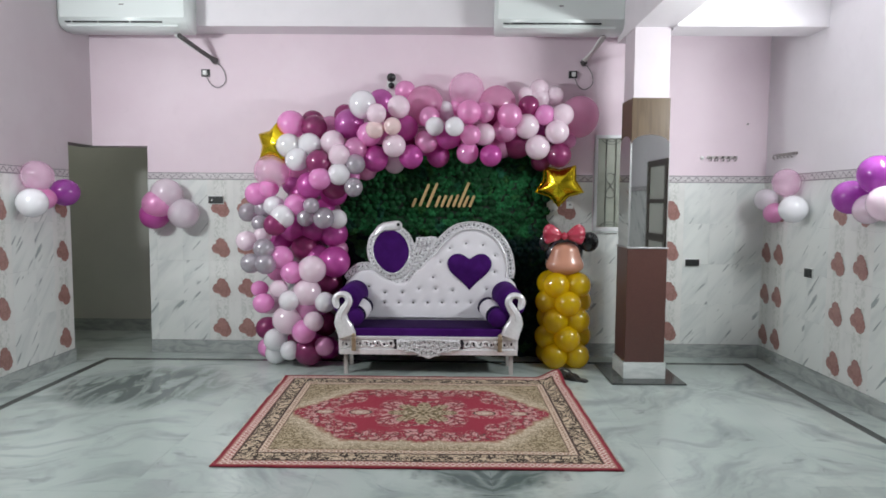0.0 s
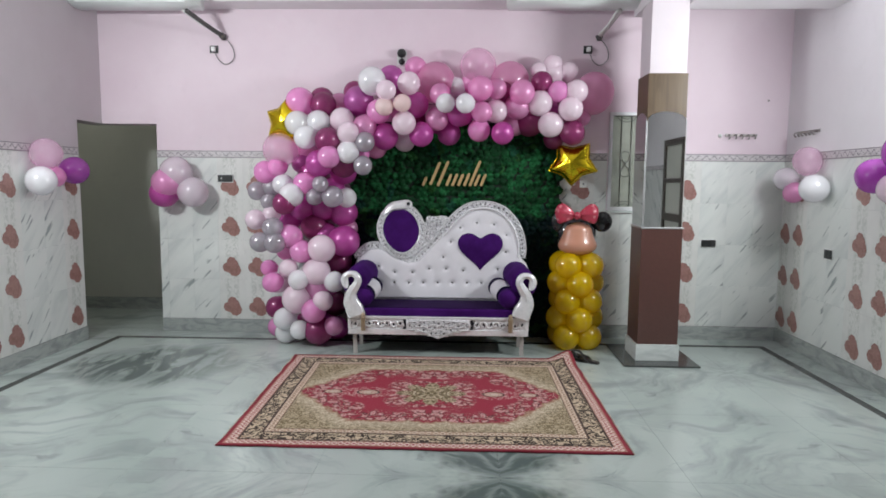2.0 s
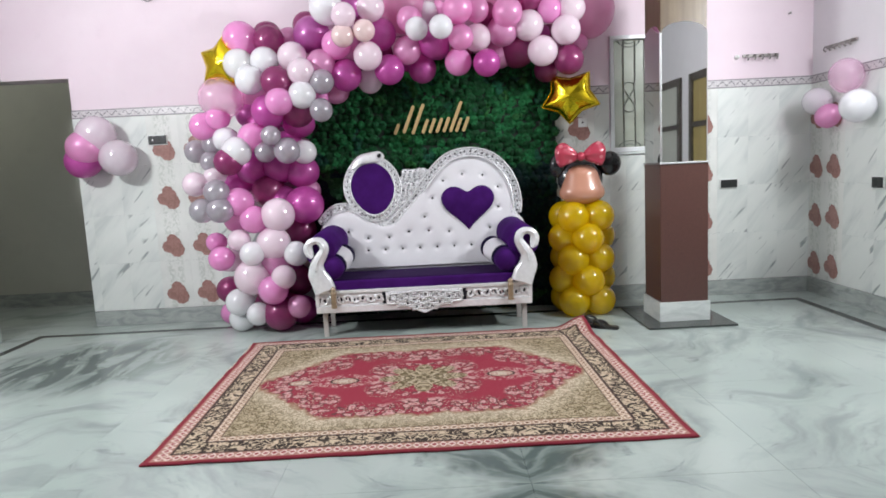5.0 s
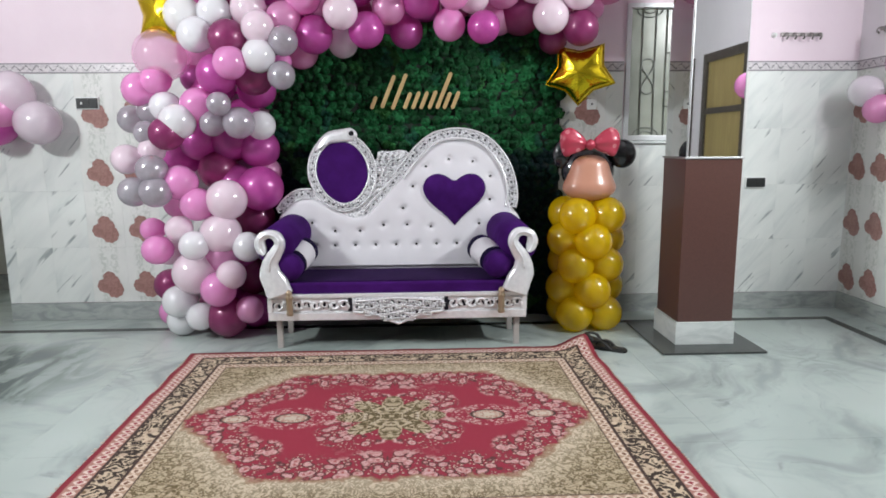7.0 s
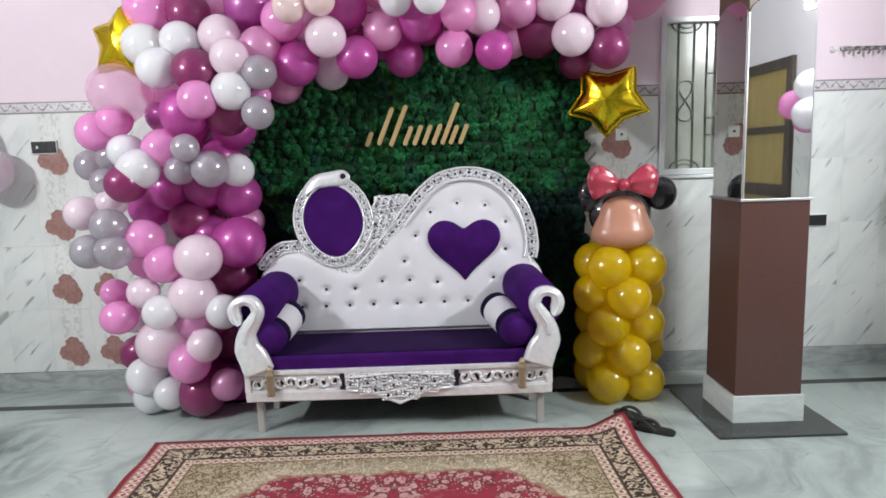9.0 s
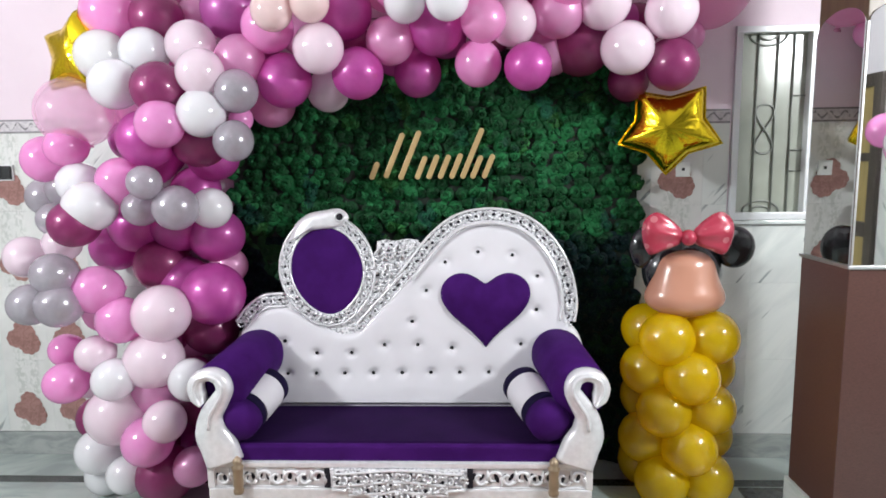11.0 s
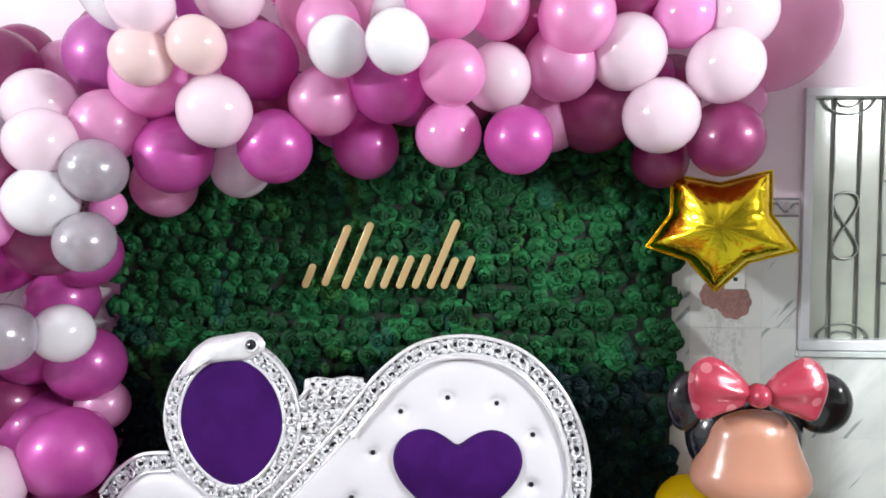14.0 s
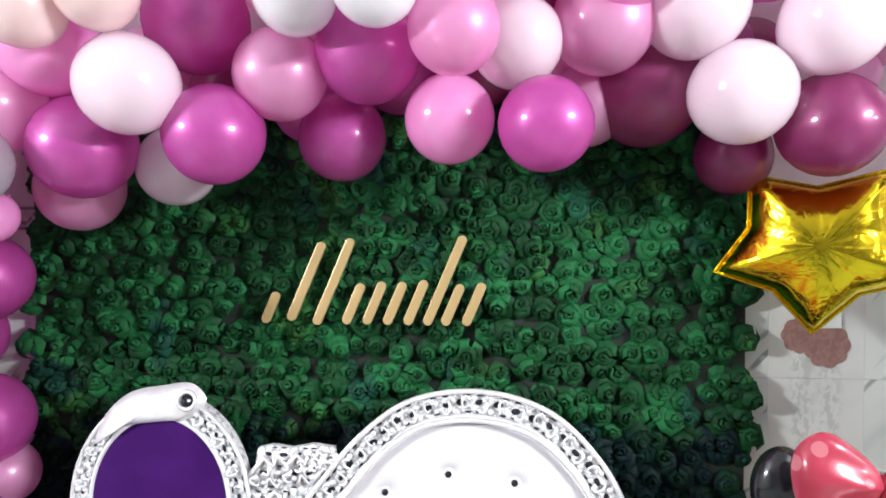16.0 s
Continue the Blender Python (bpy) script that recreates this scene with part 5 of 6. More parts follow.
def rosette(rnd):
    """One soft foam rose head: a domed cushion of cupped petals round a bud."""
    vs, fs = [], []
    for n, r0, r1, y0, y1 in ((5, 0.012, 0.028, -0.01, -0.01), (3, 0.006, 0.0185, -0.019, -0.022), (2, 0.001, 0.009, -0.025, -0.029)):
        off = rnd.uniform(0, 6.28)
        for k in range(n):
            a = off + 2 * math.pi * k / n + rnd.uniform(-0.25, 0.25)
            w = math.pi / n * rnd.uniform(0.95, 1.15)
            b = len(vs)
            lift = rnd.uniform(-0.003, 0.004)
            for row, (r, y) in enumerate(((r0, y0 + 0.004), (r1 * 0.75, y1 - lift), (r1 * 1.05, y1 + 0.013 - lift))):
                for col in (-1, 0, 1):
                    rr = r * (1.0 if col == 0 else 0.93)
                    vs.append((rr * math.cos(a + col * w), y + 0.003 * abs(col), rr * math.sin(a + col * w)))
            for row in range(2):
                for col in range(2):
                    p = b + row * 3 + col
                    fs.append((p, p + 1, p + 4, p + 3))
    return vs, fs


rnd = random.Random(11)
KINDS = [rosette(rnd) for _ in range(6)]
kind_mesh = []
for vs, fs in KINDS:
    me = bpy.data.meshes.new("rose_head")
    me.from_pydata(vs, [], fs)
    me.shade_smooth()
    me.materials.append(M_GREEN)
    kind_mesh.append(me)
bulk = {True: ([], []), False: ([], [])}
pitch = 0.062
single = 0
nz = int(PZ1 / (pitch * 0.9))
for j in range(nz):
    for i in range(int((PX1 - PX0) / pitch) + 1):
        x = PX0 + 0.02 + (i + 0.5 * (j % 2)) * pitch + rnd.uniform(-0.017, 0.017)
        z = 0.03 + j * pitch * 0.9 + rnd.uniform(-0.015, 0.015)
        if x > PX1 - 0.008 or z > PZ1:
            continue
        k, turn, sc = rnd.randrange(6), rnd.uniform(0, 6.28), rnd.uniform(1.2, 1.75)
        tx, tz, dy = rnd.uniform(-0.32, 0.32), rnd.uniform(-0.32, 0.32), rnd.uniform(-0.01, 0.008)
        m = Matrix.Translation((x, 5.952 + dy, z)) @ Euler((tx, 0, tz)).to_matrix().to_4x4() @ Matrix.Rotation(turn, 4, "Y") @ Matrix.Scale(sc, 4)
        if 1.28 < z < 1.72 and -0.4 < x < 0.75 and single < 290:
            ob = new("rose_head", kind_mesh[k])
            ob.matrix_world = m
            ob.parent = panel
            single += 1
        else:
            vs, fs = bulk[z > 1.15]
            b = len(vs)
            vs += [tuple(m @ Vector(v)) for v in KINDS[k][0]]
            fs += [tuple(b + q for q in f) for f in KINDS[k][1]]
for upper, (vs, fs) in bulk.items():
    me = bpy.data.meshes.new("rose_heads")
    me.from_pydata(vs, [], fs)
    me.shade_smooth()
    me.materials.append(M_GREEN if upper else M_GREEN_LOW)
    heads = new("rose_foliage", me)
    heads.parent = panel
    tagged(heads, "dense green rose heads" if upper else "dense lower rose heads in a darker green", kind="stuff")

# ---------- gilt lettering, as plain bars ----------
M_GOLD = Mat("gold_acrylic", (0.52, 0.37, 0.17), 0.35, 0.15).m
sign = thing("name_sign", "gold acrylic lettering mounted on the green panel", "sign", (0, 5.9, 0))


def bar(x0, z0, x1, z1, w):
    d = Vector((x1 - x0, 0, z1 - z0)).normalized()
    n = Vector((-d.z, 0, d.x))
    pts = []
    for c, s in (((x0, z0), -1), ((x1, z1), 1)):
        for i in range(9):
            a = -math.pi / 2 + math.pi * i / 8
            q = Vector((c[0], 0, c[1])) + d * (s * math.cos(a) * w) + n * (s * math.sin(a) * w)
            pts.append((q.x, q.z))
    part("bar", prism(pts, -0.012, 0.0, 0.004, 2), M_GOLD, sign)


for x, z0, z1 in ((-0.175, 1.455, 1.515), (-0.105, 1.462, 1.65), (-0.035, 1.452, 1.66), (0.045, 1.455, 1.54), (0.1, 1.455, 1.545), (0.155, 1.455, 1.545), (0.21, 1.455, 1.55), (0.262, 1.455, 1.668), (0.31, 1.455, 1.54), (0.365, 1.455, 1.545)):
    bar(x - 0.018, z0, x - 0.018 + (z1 - z0) * 0.42, z1, 0.013)


# ---------- balloons ----------


def latex_mat(name, tone, dark, alpha=1.0, rough=0.16, metal=0.0, sss=0.0):
    w = Mat(name, tone, rough, metal, Coat_Weight=0.9, Coat_Roughness=0.16, Coat_IOR=1.65, Subsurface_Weight=sss)
    w.b.inputs["Subsurface Radius"].default_value = (0.05, 0.02, 0.03)
    w.b.inputs["Subsurface Scale"].default_value = 0.5
    n = w.noise(w.coord(), 2.2, 3)
    c = w.mix(w.step(n, 0.3, 0.7), tone, dark)
    c = w.mix(w.math("MULTIPLY", w.rand(), 0.35), c, dark)
    w.color(c)
    # thin rubber: part of the light passes through the skin
    tr = w.nt.nodes.new("ShaderNodeBsdfTranslucent")
    w.put(tr.inputs[0], c)
    mx = w.nt.nodes.new("ShaderNodeMixShader")
    mx.inputs[0].default_value = 0.26
    w.nt.links.new(w.b.outputs[0], mx.inputs[1])
    w.nt.links.new(tr.outputs[0], mx.inputs[2])
    # clear rubber tints what is seen and lit through it
    see = w.nt.nodes.new("ShaderNodeBsdfTransparent")
    see.inputs[0].default_value = (*[v ** 0.5 for v in tone], 1)
    mt = w.nt.nodes.new("ShaderNodeMixShader")
    mt.inputs[0].default_value = 1 - alpha
    w.nt.links.new(mx.outputs[0], mt.inputs[1])
    w.nt.links.new(see.outputs[0], mt.inputs[2])
    w.nt.links.new(mt.outputs[0], w.nt.nodes["Material Output"].inputs[0])
    return w.m


LATEX = {
    "W": latex_mat("white_latex", (0.95, 0.95, 0.97), (0.93, 0.93, 0.96), 0.97),
    "L": latex_mat("pale_pink_latex", (0.98, 0.84, 0.92), (0.97, 0.81, 0.9), 0.93),
    "C": latex_mat("peach_latex", (0.95, 0.77, 0.75), (0.93, 0.73, 0.72), 0.94),
    "P": latex_mat("bright_pink_latex", (0.99, 0.42, 0.8), (0.97, 0.37, 0.76), 0.86),
    "Q": latex_mat("pearl_pink_latex", (0.98, 0.49, 0.8), (0.96, 0.43, 0.75), 0.7, 0.42, 0.2),
    "B": latex_mat("clear_pink_latex", (0.97, 0.74, 0.88), (0.95, 0.69, 0.85), 0.32, 0.12),
    "S": latex_mat("dusky_pink_latex", (0.93, 0.5, 0.72), (0.9, 0.45, 0.68), 0.55, 0.35),
    "K": latex_mat("pale_clear_latex", (0.9, 0.82, 0.88), (0.87, 0.78, 0.85), 0.72),
    "M": latex_mat("magenta_latex", (0.74, 0.13, 0.55), (0.66, 0.1, 0.47), 0.78, 0.42, 0.25),
    "D": latex_mat("wine_latex", (0.42, 0.055, 0.225), (0.36, 0.042, 0.185), 0.77, 0.42, 0.25),
    "V": latex_mat("purple_latex", (0.7, 0.18, 0.58), (0.62, 0.14, 0.5), 0.78, 0.42, 0.25),
    "U": latex_mat("violet_latex", (0.52, 0.11, 0.56), (0.45, 0.08, 0.48), 0.72, 0.15),
    "G": latex_mat("silver_latex", (0.66, 0.63, 0.68), (0.58, 0.55, 0.6), 0.72, 0.22, 0.3),
    "Y": latex_mat("yellow_latex", (0.95, 0.7, 0.006), (0.88, 0.62, 0.005), 0.64, 0.18),
}


def balloon_mesh():
    """A blown latex balloon, rounder at the crown, with its neck and knot towards +y."""
    bm = bmesh.new()
    prof = []
    for i in range(19):
        a = math.pi * i / 18
        y = -math.cos(a)
        r = math.sin(a) * (1.0 - 0.06 * y)
        prof.append((y * 1.06, r))
    prof[-1] = (1.1, 0.075)
    prof += [(1.15, 0.04), (1.19, 0.075), (1.22, 0.1), (1.21, 0.0)]
    rings = []
    for y, r in prof:
        if r < 1e-4:
            rings.append([bm.verts.new((0, y, 0))])
        else:
            rings.append([bm.verts.new((r * math.cos(t), y, r * math.sin(t))) for t in [2 * math.pi * k / 28 for k in range(28)]])
    for p, q in zip(rings[:-1], rings[1:]):
        for k in range(28):
            j = (k + 1) % 28
            if len(p) == 1:
                bm.faces.new((p[0], q[j], q[k]))
            elif len(q) == 1:
                bm.faces.new((p[k], p[j], q[0]))
            else:
                bm.faces.new((p[k], p[j], q[j], q[k]))
    bmesh.ops.recalc_face_normals(bm, faces=bm.faces)
    me = bpy.data.meshes.new("balloon")
    bm.to_mesh(me)
    bm.free()
    me.materials.append(LATEX["W"])
    me.shade_smooth()
    return me


BALLOON = balloon_mesh()
GROUND_TINTS = {"W": "white", "L": "pale pink", "C": "peach", "P": "bright pink", "Q": "pearl pink", "B": "large clear pink", "S": "large dusky pink", "K": "pale translucent", "M": "magenta", "D": "dark wine", "V": "purple", "U": "violet", "G": "silver grey", "Y": "yellow"}
brnd = random.Random(3)


def inflate(parent, tone, x, y, z, r, core):
    """A balloon at a place, its knot turned towards the cluster's core."""
    ob = new("balloon", BALLOON)
    ob.material_slots[0].link = "OBJECT"
    ob.material_slots[0].material = LATEX[tone]
    d = Vector(core) - Vector((x, y, z))
    d += Vector((brnd.uniform(-0.05, 0.05), 0.06, brnd.uniform(-0.05, 0.05)))
    q = d.to_track_quat("Y", "Z")
    ob.matrix_world = Matrix.LocRotScale((x, y, z), q, (r, r * brnd.uniform(0.98, 1.04), r))
    ob.parent = parent
    if tone != "Y":
        ob["label"] = GROUND_TINTS[tone] + " balloon"
    return ob


garland = thing("balloon_garland", "pink, white, magenta and silver balloon garland arching over panel", "balloon garland", (0, 0, 0))


def latex(tone, x, y, z, r):
    if x < -0.85:
        core = (-1.15, 5.8, z)
    else:
        core = (x, 5.84, 2.1)
    inflate(garland, tone, x, y, z, r, core)


# the standing leg of the garland, from the top down
latex("P", -1.282, 5.670, 2.183, 0.126)
latex("D", -1.071, 5.640, 2.152, 0.113)
latex("D", -1.119, 5.800, 2.227, 0.104)
latex("Q", -0.958, 5.800, 2.176, 0.103)
latex("V", -0.761, 5.710, 2.191, 0.135)
latex("D", -0.816, 5.800, 2.276, 0.103)
latex("W", -1.283, 5.573, 1.986, 0.109)
latex("W", -1.097, 5.562, 1.997, 0.102)
latex("L", -0.892, 5.547, 2.016, 0.104)
latex("L", -0.814, 5.442, 1.895, 0.095)
latex("W", -1.191, 5.484, 1.857, 0.103)
latex("D", -1.000, 5.460, 1.832, 0.109)
latex("P", -0.978, 5.408, 1.686, 0.098)
latex("W", -0.817, 5.438, 1.734, 0.098)
latex("Q", -0.687, 5.557, 1.960, 0.104)
latex("G", -0.675, 5.460, 1.820, 0.088)
latex("G", -0.686, 5.426, 1.618, 0.081)
latex("P", -0.701, 5.567, 1.714, 0.052)
latex("B", -1.444, 5.610, 1.754, 0.153)
latex("Q", -1.273, 5.840, 1.795, 0.145)
latex("V", -1.293, 5.800, 1.644, 0.104)
latex("M", -1.082, 5.500, 1.632, 0.120)
latex("D", -0.882, 5.550, 1.631, 0.120)
latex("P", -1.586, 5.600, 1.554, 0.102)
latex("P", -1.464, 5.550, 1.604, 0.084)
latex("G", -1.719, 5.770, 1.383, 0.088)
latex("G", -1.537, 5.650, 1.423, 0.086)
latex("W", -1.416, 5.550, 1.447, 0.090)
latex("W", -1.315, 5.442, 1.352, 0.105)
latex("P", -1.213, 5.520, 1.452, 0.105)
latex("G", -1.051, 5.390, 1.452, 0.070)
latex("G", -1.123, 5.490, 1.342, 0.077)
latex("G", -0.959, 5.456, 1.344, 0.095)
latex("W", -0.862, 5.584, 1.333, 0.089)
latex("G", -1.546, 5.560, 1.293, 0.073)
latex("D", -1.374, 5.420, 1.283, 0.098)
latex("M", -0.930, 5.810, 1.562, 0.114)
latex("M", -1.223, 5.800, 1.553, 0.126)
latex("L", -1.657, 5.510, 1.133, 0.090)
latex("L", -1.527, 5.560, 1.183, 0.079)
latex("G", -1.475, 5.410, 1.073, 0.088)
latex("G", -1.456, 5.400, 0.942, 0.093)
latex("G", -1.587, 5.410, 0.942, 0.088)
latex("M", -1.458, 5.870, 1.130, 0.117)
latex("M", -1.305, 5.800, 1.241, 0.127)
latex("M", -1.113, 5.800, 1.240, 0.126)
latex("D", -1.195, 5.800, 1.049, 0.127)
latex("M", -0.932, 5.800, 1.189, 0.125)
latex("Q", -0.892, 5.830, 1.038, 0.086)
latex("M", -0.902, 5.647, 0.938, 0.142)
latex("P", -1.342, 5.489, 0.989, 0.105)
latex("Q", -1.429, 5.690, 0.851, 0.098)
latex("P", -1.246, 5.489, 0.856, 0.102)
latex("L", -1.072, 5.502, 0.882, 0.125)
latex("D", -0.984, 5.800, 0.736, 0.126)
latex("L", -1.362, 5.470, 0.710, 0.080)
latex("L", -1.121, 5.507, 0.670, 0.128)
latex("P", -1.570, 5.590, 0.691, 0.074)
latex("P", -1.498, 5.460, 0.581, 0.089)
latex("L", -1.490, 5.620, 0.550, 0.092)
latex("W", -1.258, 5.420, 0.611, 0.090)
latex("L", -1.285, 5.482, 0.429, 0.134)
latex("Q", -1.127, 5.530, 0.530, 0.111)
latex("W", -0.956, 5.480, 0.590, 0.093)
latex("D", -1.552, 5.780, 0.293, 0.106)
latex("W", -1.410, 5.520, 0.239, 0.102)
latex("P", -1.126, 5.410, 0.337, 0.108)
latex("D", -1.221, 5.700, 0.288, 0.110)
latex("Q", -0.963, 5.470, 0.193, 0.087)
latex("L", -1.042, 5.402, 0.430, 0.090)
latex("W", -1.269, 5.480, 0.149, 0.087)
latex("W", -1.421, 5.590, 0.098, 0.098)
latex("D", -1.109, 5.510, 0.140, 0.128)
latex("M", -0.996, 5.750, 0.110, 0.110)
latex("P", -1.563, 5.800, 0.101, 0.089)
latex("D", -1.036, 5.800, 0.353, 0.116)
latex("M", -1.096, 5.800, 0.484, 0.116)
latex("D", -1.259, 5.800, 0.161, 0.118)
latex("M", -1.094, 5.800, 0.968, 0.126)
latex("D", -1.176, 5.800, 0.726, 0.116)
# over the panel
latex("W", -0.618, 5.520, 2.340, 0.120)
latex("V", -0.483, 5.780, 2.405, 0.114)
latex("L", -0.476, 5.350, 2.240, 0.085)
latex("C", -0.493, 5.382, 2.112, 0.080)
latex("C", -0.343, 5.382, 2.140, 0.077)
latex("P", -0.564, 5.559, 2.088, 0.108)
latex("L", -0.336, 5.480, 1.985, 0.103)
latex("L", -0.297, 5.490, 2.319, 0.099)
latex("M", -0.247, 5.600, 2.150, 0.115)
latex("D", -0.353, 5.800, 2.253, 0.102)
latex("M", -0.192, 5.569, 1.898, 0.108)
latex("M", -0.515, 5.608, 1.879, 0.115)
latex("K", -0.352, 5.718, 1.848, 0.094)
latex("Q", -0.620, 5.755, 1.800, 0.105)
latex("Q", -0.057, 5.596, 2.031, 0.102)
latex("M", 0.139, 5.600, 2.079, 0.114)
latex("M", 0.048, 5.749, 1.920, 0.105)
latex("W", 0.022, 5.440, 2.147, 0.082)
latex("W", 0.110, 5.800, 2.331, 0.085)
latex("W", 0.193, 5.360, 2.137, 0.083)
latex("B", 0.301, 5.800, 2.511, 0.165)
latex("Q", -0.261, 5.800, 2.504, 0.097)
latex("Q", 0.230, 5.800, 2.371, 0.079)
latex("Q", 0.318, 5.450, 2.272, 0.104)
latex("Q", -0.028, 5.550, 2.237, 0.092)
latex("Q", 0.461, 5.560, 2.285, 0.089)
latex("D", 0.535, 5.700, 2.286, 0.092)
latex("Q", 0.680, 5.550, 2.254, 0.109)
latex("Q", 0.652, 5.650, 2.148, 0.114)
latex("L", 0.460, 5.629, 2.103, 0.102)
latex("Q", 0.332, 5.450, 2.076, 0.090)
latex("P", 0.315, 5.636, 1.941, 0.100)
latex("M", 0.517, 5.534, 1.909, 0.098)
latex("Q", 0.640, 5.820, 2.007, 0.102)
latex("D", 0.781, 5.800, 2.037, 0.136)
latex("L", 0.842, 5.630, 2.173, 0.111)
latex("D", 0.859, 5.640, 2.352, 0.094)
latex("L", 0.853, 5.800, 2.478, 0.075)
latex("L", 0.973, 5.800, 2.527, 0.089)
latex("L", 0.983, 5.800, 2.447, 0.092)
latex("L", 1.113, 5.800, 2.476, 0.084)
latex("P", 0.999, 5.610, 2.272, 0.091)
latex("L", 1.158, 5.600, 2.271, 0.100)
latex("L", 1.110, 5.590, 2.122, 0.107)
latex("L", 0.945, 5.640, 1.992, 0.112)
latex("D", 1.140, 5.659, 1.926, 0.111)
latex("M", 0.996, 5.860, 2.126, 0.090)
latex("D", 1.001, 5.830, 1.885, 0.092)
latex("Q", 1.252, 5.800, 2.065, 0.069)

latex("S", -0.08, 5.80, 2.375, 0.172)
latex("S", 0.59, 5.80, 2.378, 0.172)
latex("S", 1.345, 5.79, 2.28, 0.176)

# filling balloons at the back
for k in range(11):
    latex("MDMQDMDMMDQ"[k], -1.12 + 0.09 * math.sin(k * 2.1), 5.86, 0.14 + 0.18 * k, 0.115)
for k in range(9):
    latex("MQDMMDQMD"[k], -0.72 + 0.22 * k, 5.88, 2.08 + 0.05 * math.sin(k * 1.7), 0.105)
# cord that holds the arch together, fixed to the wall and the panel
part("cord", tube(spline([(-1.12, 5.9, 0.0), (-1.15, 5.9, 1.0), (-1.1, 5.9, 1.9), (-0.7, 5.92, 2.15), (0.2, 5.94, 2.2), (1.0, 5.94, 2.15)], 8), 0.004, 6), M_WCABLE, garland)


def cluster(label, balls, core):
    ob = thing("balloon_cluster", label, "balloon cluster", core, group="wall balloon clusters")
    bpy.context.view_layer.update()
    for tone, x, y, z, r in balls:
        b = inflate(ob, tone, x, y, z, r, core)
        b.matrix_parent_inverse = Matrix.Translation(core).inverted()
    return ob


cluster("four pink and white balloons on the back wall", [("K", -2.515, 5.85, 1.543, 0.145), ("Q", -2.586, 5.81, 1.452, 0.132), ("M", -2.633, 5.86, 1.355, 0.132), ("K", -2.366, 5.85, 1.368, 0.14)], (-2.55, 5.98, 1.45))
cluster("violet, pink and white balloons on the side wall", [("B", -3.17, 4.966, 1.673, 0.122), ("U", -3.17, 5.323, 1.551, 0.117), ("W", -3.16, 4.875, 1.464, 0.115), ("Q", -3.2, 5.1, 1.5, 0.085)], (-3.27, 5.05, 1.53))
cluster("pink and white balloons near the hall corner", [("B", 3.06, 5.383, 1.675, 0.115), ("W", 3.06, 5.725, 1.533, 0.102), ("W", 3.05, 5.237, 1.455, 0.115), ("Q", 3.09, 5.631, 1.416, 0.088)], (3.16, 5.4, 1.55))
cluster("violet and pink balloons on the side wall", [("U", 3.05, 4.465, 1.548, 0.122), ("U", 3.05, 4.192, 1.695, 0.127), ("L", 3.04, 4.082, 1.504, 0.118), ("L", 3.08, 4.311, 1.465, 0.1)], (3.16, 4.26, 1.57))
cluster("pink and white balloons beside the door", [("P", 3.03, 3.13, 1.7, 0.115), ("W", 3.03, 3.34, 1.82, 0.12), ("W", 3.0, 3.38, 1.62, 0.12), ("P", 3.06, 3.25, 1.58, 0.1)], (3.16, 3.28, 1.68))

# balloon column
column = thing("balloon_column", "stacked yellow balloon column beside the green panel", "balloon column", (1.205, 5.645, 0))
for row in range(5):
    for k in range(4):
        a = math.pi / 4 * (1 if row % 2 == 0 else 2) + math.pi / 2 * k + 0.12
        x, y, z = 0.135 * math.cos(a), 0.135 * math.sin(a), 0.112 + 0.16 * row
        ob = inflate(column, "Y", x, y, z, 0.118, (0, 0, z))
part("core_tube", tube([(0, 0, 0.0), (0, 0, 0.9)], 0.012, 8), M_WPLASTIC, column)
# foil topper: plain rounded shapes
M_PEACH = Mat("peach_foil", (0.54, 0.26, 0.175), 0.25, 0.0, Coat_Weight=0.5).m
M_RED = Mat("red_foil", (0.62, 0.07, 0.13), 0.25, 0.1, Coat_Weight=0.5)
rv = M_RED.voronoi(M_RED.coord(), 16.0)
M_RED.color(M_RED.mix(M_RED.step(rv, 0.26, 0.22), (0.43, 0.04, 0.075), (0.55, 0.16, 0.19)))
M_RED = M_RED.m
M_BFOIL = Mat("black_foil", (0.012, 0.013, 0.016), 0.18, 0.0, Coat_Weight=0.6).m


def blob(bm, c, r, seg=28):
    bmesh.ops.create_uvsphere(bm, u_segments=seg, v_segments=16, radius=1.0, matrix=Matrix.LocRotScale(c, None, r))


topper = thing("foil_balloon", "peach and black plain foil balloon topping the yellow column", "foil balloon", (1.2, 5.57, 0.985))
PEAR = [(-0.142, 0.0), (-0.137, 0.055), (-0.12, 0.11), (-0.095, 0.152), (-0.065, 0.17), (-0.035, 0.168), (-0.008, 0.156), (0.02, 0.144), (0.06, 0.13), (0.1, 0.116), (0.132, 0.086), (0.15, 0.042), (0.154, 0.0)]
bm = bmesh.new()
rings = [[bm.verts.new((w * math.cos(a), w * 0.7 * math.sin(a), z)) for a in [2 * math.pi * i / 36 for i in range(36)]] for z, w in [(p.z, max(p.x, 0.0005)) for p in spline([(w, 0, z) for z, w in PEAR], 3)]]
for p, q in zip(rings[:-1], rings[1:]):
    for i in range(36):
        bm.faces.new((p[i], p[(i + 1) % 36], q[(i + 1) % 36], q[i]))
part("front_lobe", bm, M_PEACH, topper, "shiny peach foil", flat=False)
bm = bmesh.new()
blob(bm, (0.0, 0.05, 0.05), (0.172, 0.095, 0.15))
part("back_lobe", bm, M_BFOIL, topper, "shiny black foil", flat=False)
for x, rx in ((-0.168, 0.066), (0.222, 0.088)):
    bm = bmesh.new()
    blob(bm, (x, 0.045, 0.155), (rx, 0.045, 0.092))
    part("side_lobe", bm, M_BFOIL, topper, "round puffed black foil", flat=False)
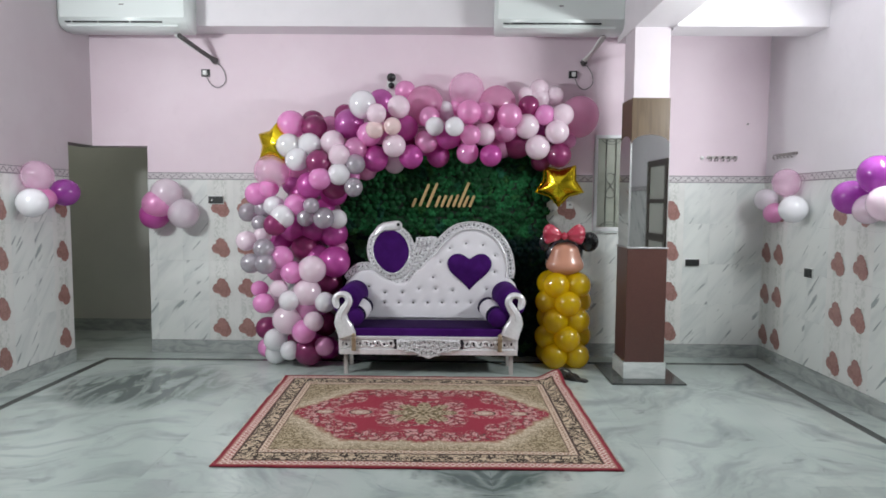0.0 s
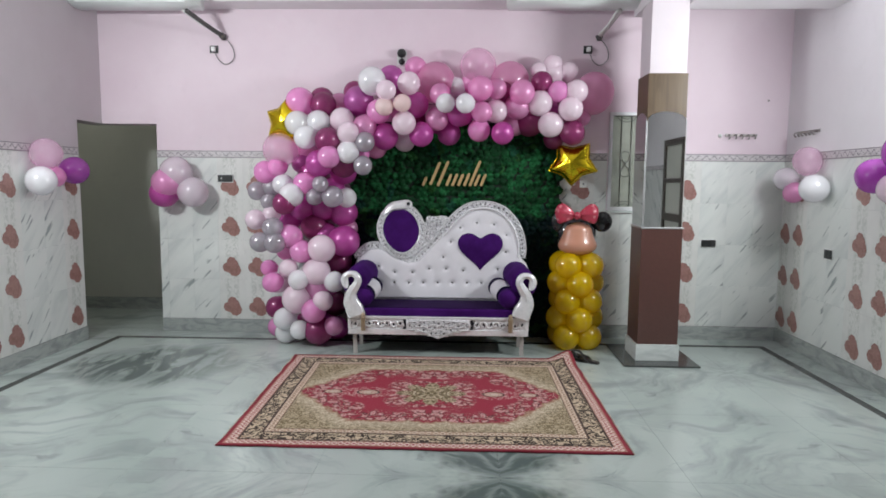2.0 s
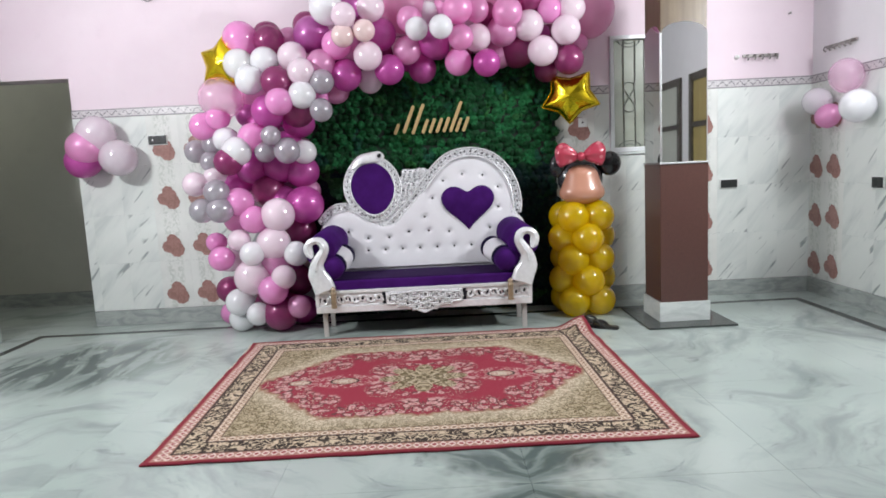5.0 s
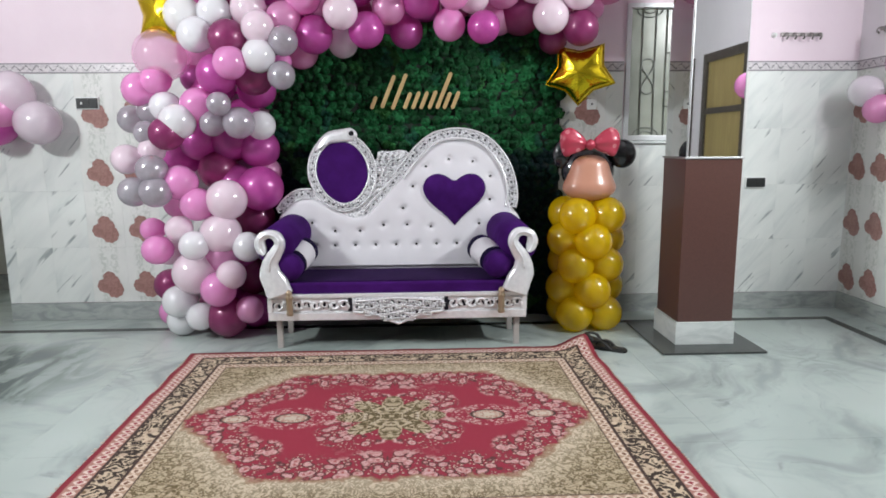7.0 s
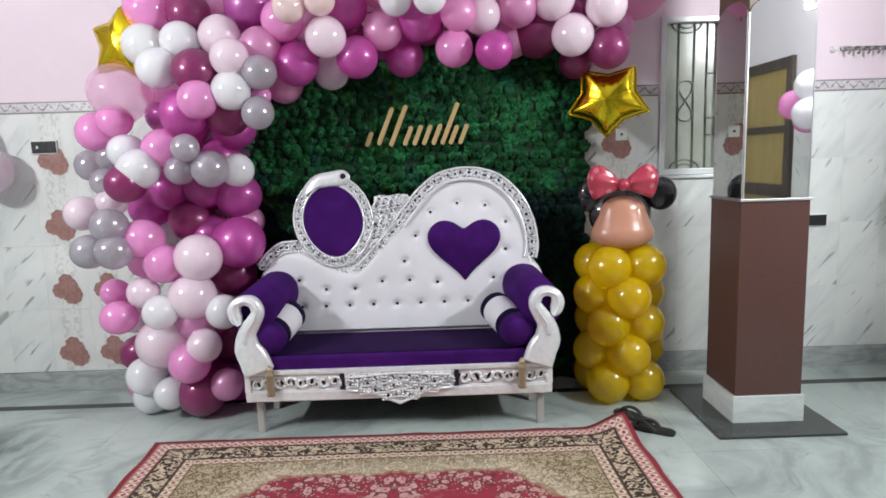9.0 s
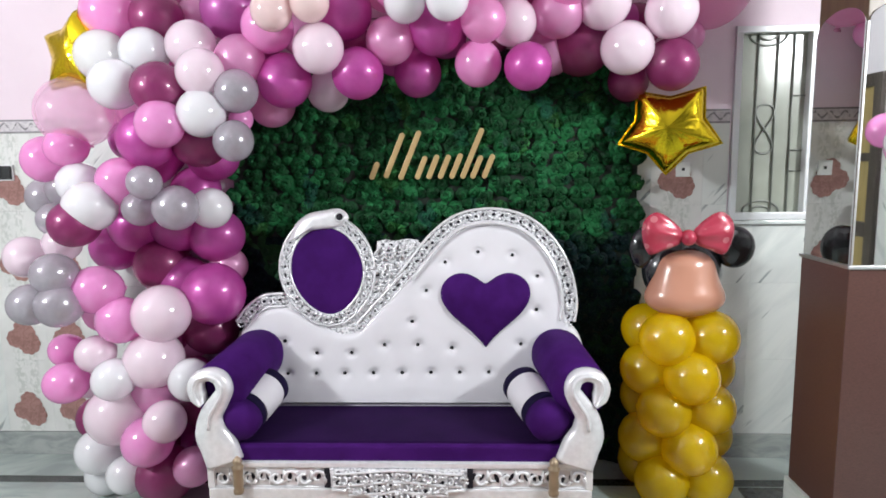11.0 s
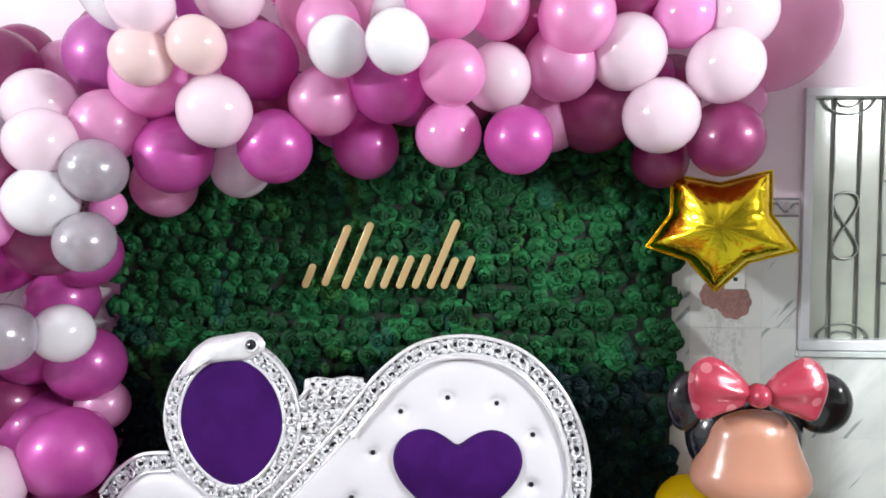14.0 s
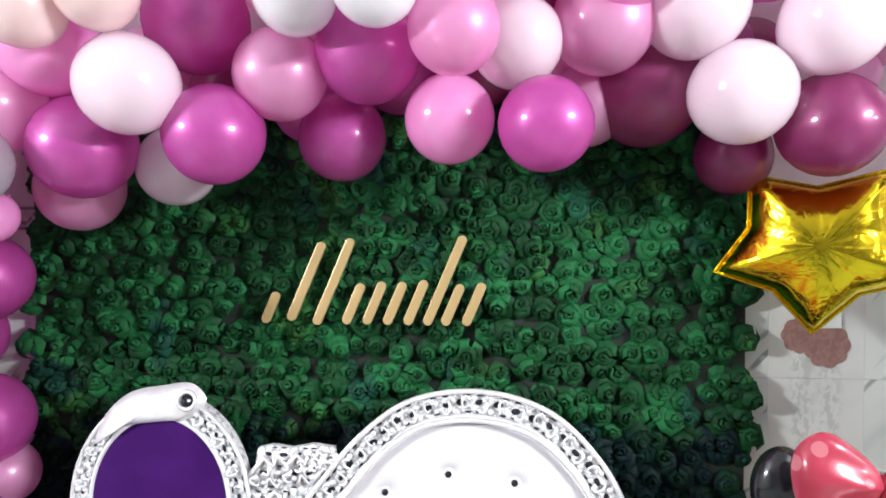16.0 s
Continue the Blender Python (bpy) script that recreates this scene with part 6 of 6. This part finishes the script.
bow = thing("foil_bow", "red spotted foil bow balloon above the yellow column", "foil balloon", (1.172, 5.475, 1.2))
for s in (-1, 1):
    wing = spline([(0.02 * s, 0, 0.022), (0.07 * s, 0, 0.075), (0.13 * s, 0, 0.105), (0.18 * s, 0, 0.07), (0.185 * s, 0, 0.0), (0.155 * s, 0, -0.07), (0.1 * s, 0, -0.055), (0.03 * s, 0, -0.025)], 5, True)
    b1 = pillow([(p.x, p.z) for p in wing], 0.0, 0.038, (0.11 * s, 0.015), 10)
    g = bmesh.ops.duplicate(b1, geom=b1.verts[:] + b1.edges[:] + b1.faces[:])
    vv = [v for v in g["geom"] if isinstance(v, bmesh.types.BMVert)]
    for v in vv:
        v.co.y = -v.co.y
    for v in b1.verts:
        # gathered pleats run out from the knot
        v.co.y *= 1 + 0.16 * math.sin(math.atan2(v.co.z, abs(v.co.x) + 0.03) * 11)
    bmesh.ops.recalc_face_normals(b1, faces=b1.faces)
    part("loop", b1, M_RED, bow, flat=False)
bm = bmesh.new()
blob(bm, (0, -0.01, 0.0), (0.032, 0.04, 0.034), 18)
part("knot", bm, M_RED, bow, flat=False)

# foil stars
gw = Mat("gold_foil", (0.8, 0.6, 0.025), 0.16, 1.0)
gw.bump(gw.noise(gw.mapping(gw.coord(), scale=(1, 1, 1)), 12, 3, 0.55, 1.2), 0.42, 0.012)
M_FOIL = gw.m


def star(name_label, m, tips):
    """A puffed five-point foil star with a crimped seam."""
    st = thing("star_balloon", name_label, "star balloon", group="foil stars")
    st.matrix_world = m
    n = len(tips)
    cx, cz = sum(t[0] for t in tips) / n, sum(t[1] for t in tips) / n
    ctrl = []
    for i in range(n):
        a, b = Vector((tips[i][0], 0, tips[i][1])), Vector((tips[(i + 1) % n][0], 0, tips[(i + 1) % n][1]))
        c = Vector((cx, 0, cz))
        val = c + ((a + b) / 2 - c) * 0.8
        for q in range(6):
            t = q / 6
            ctrl.append(a.lerp(val, t ** 0.85))
        for q in range(6):
            t = q / 6
            ctrl.append(val.lerp(b, 1 - (1 - t) ** 0.85))
    out = [(p.x, p.z) for p in ctrl]
    bm = bmesh.new()
    for s in (-1, 1):
        prev = None
        R = 8
        for r in range(R + 1):
            k = 1 - r / R
            h = 0.075 * math.sqrt(max(0.0, 1 - k ** 1.6))
            if r < R:
                ring = []
                for i, (px, pz) in enumerate(out):
                    cr = 1 + 0.03 * math.sin(i * math.pi * 2 / 6 * 2.0) * k * (1 - k) * 2
                    ring.append(bm.verts.new((cx + (px - cx) * k, s * h * cr, cz + (pz - cz) * k)))
            else:
                ring = [bm.verts.new((cx, s * h, cz))]
            if prev:
                m2 = len(prev)
                for i in range(m2):
                    f = (prev[i], prev[(i + 1) % m2], ring[(i + 1) % m2], ring[i]) if r < R else (prev[i], prev[(i + 1) % m2], ring[0])
                    bm.faces.new(f)
            prev = ring
    bmesh.ops.remove_doubles(bm, verts=bm.verts, dist=0.0008)
    bmesh.ops.recalc_face_normals(bm, faces=bm.faces)
    skin = part("body", bm, M_FOIL, st, flat=False)
    seam = tube([(cx + (px - cx) * 1.004, 0, cz + (pz - cz) * 1.004) for px, pz in out], 0.0028, 5, True)
    part("seam", seam, M_FOIL, skin, "crimped gold seam", flat=False)


star("gold foil star balloon hanging at the panel edge", pose(1.168, 5.765, 1.66, 0, 0, -20), [(-0.142, 0.17), (0.149, 0.174), (0.226, -0.072), (-0.005, -0.208), (-0.22, -0.066)])
star("gold foil star balloon turned sideways on the garland", pose(-1.42, 5.62, 2.005, 0, 0, -14), [(0.02, 0.19), (-0.165, 0.09), (-0.16, -0.145), (0.1, -0.178), (0.21, 0.058)])

# ---------- sandals ----------
M_RUBBER = Mat("black_rubber", (0.018, 0.017, 0.016), 0.6).m


def sandal(m):
    """A flip-flop: a shaped sole with a raised rim and a thong strap of two arms."""
    s = thing("sandal", "worn dark rubber sandal lying by the rug", "sandal", group="pair of sandals")
    s.matrix_world = m
    sole = spline([(-0.028, 0, -0.1), (0.0, 0, -0.112), (0.028, 0, -0.1), (0.031, 0, -0.03), (0.042, 0, 0.05), (0.026, 0, 0.105), (-0.01, 0, 0.113), (-0.036, 0, 0.07), (-0.034, 0, -0.03)], 5, True)
    for name, z0, z1, k in (("sole", 0.0, 0.014, 1.0), ("footbed", 0.014, 0.02, 0.93)):
        bm = prism([(p.x * k, p.z * k) for p in sole], -z1, -z0, 0.003)
        bmesh.ops.rotate(bm, verts=bm.verts, cent=(0, 0, 0), matrix=Matrix.Rotation(radians(-90), 3, "X"))
        bmesh.ops.recalc_face_normals(bm, faces=bm.faces)
        part(name, bm, M_RUBBER, s)
    for x in (-0.034, 0.036):
        arm_path = spline([(x, -0.025, 0.012), (x * 0.98, 0.0, 0.036), (x * 0.55, 0.035, 0.046), (0.0, 0.066, 0.034), (0.0, 0.072, 0.018)], 4)
        part("strap", tube(arm_path, [0.011 - 0.00035 * i for i in range(len(arm_path))], 8), M_RUBBER, s, "black thong strap", flat=False)


sandal(pose(1.178, 5.282, 0.0, 0, 0, 37))
sandal(pose(1.223, 5.124, 0.0, 0, 0, 55))
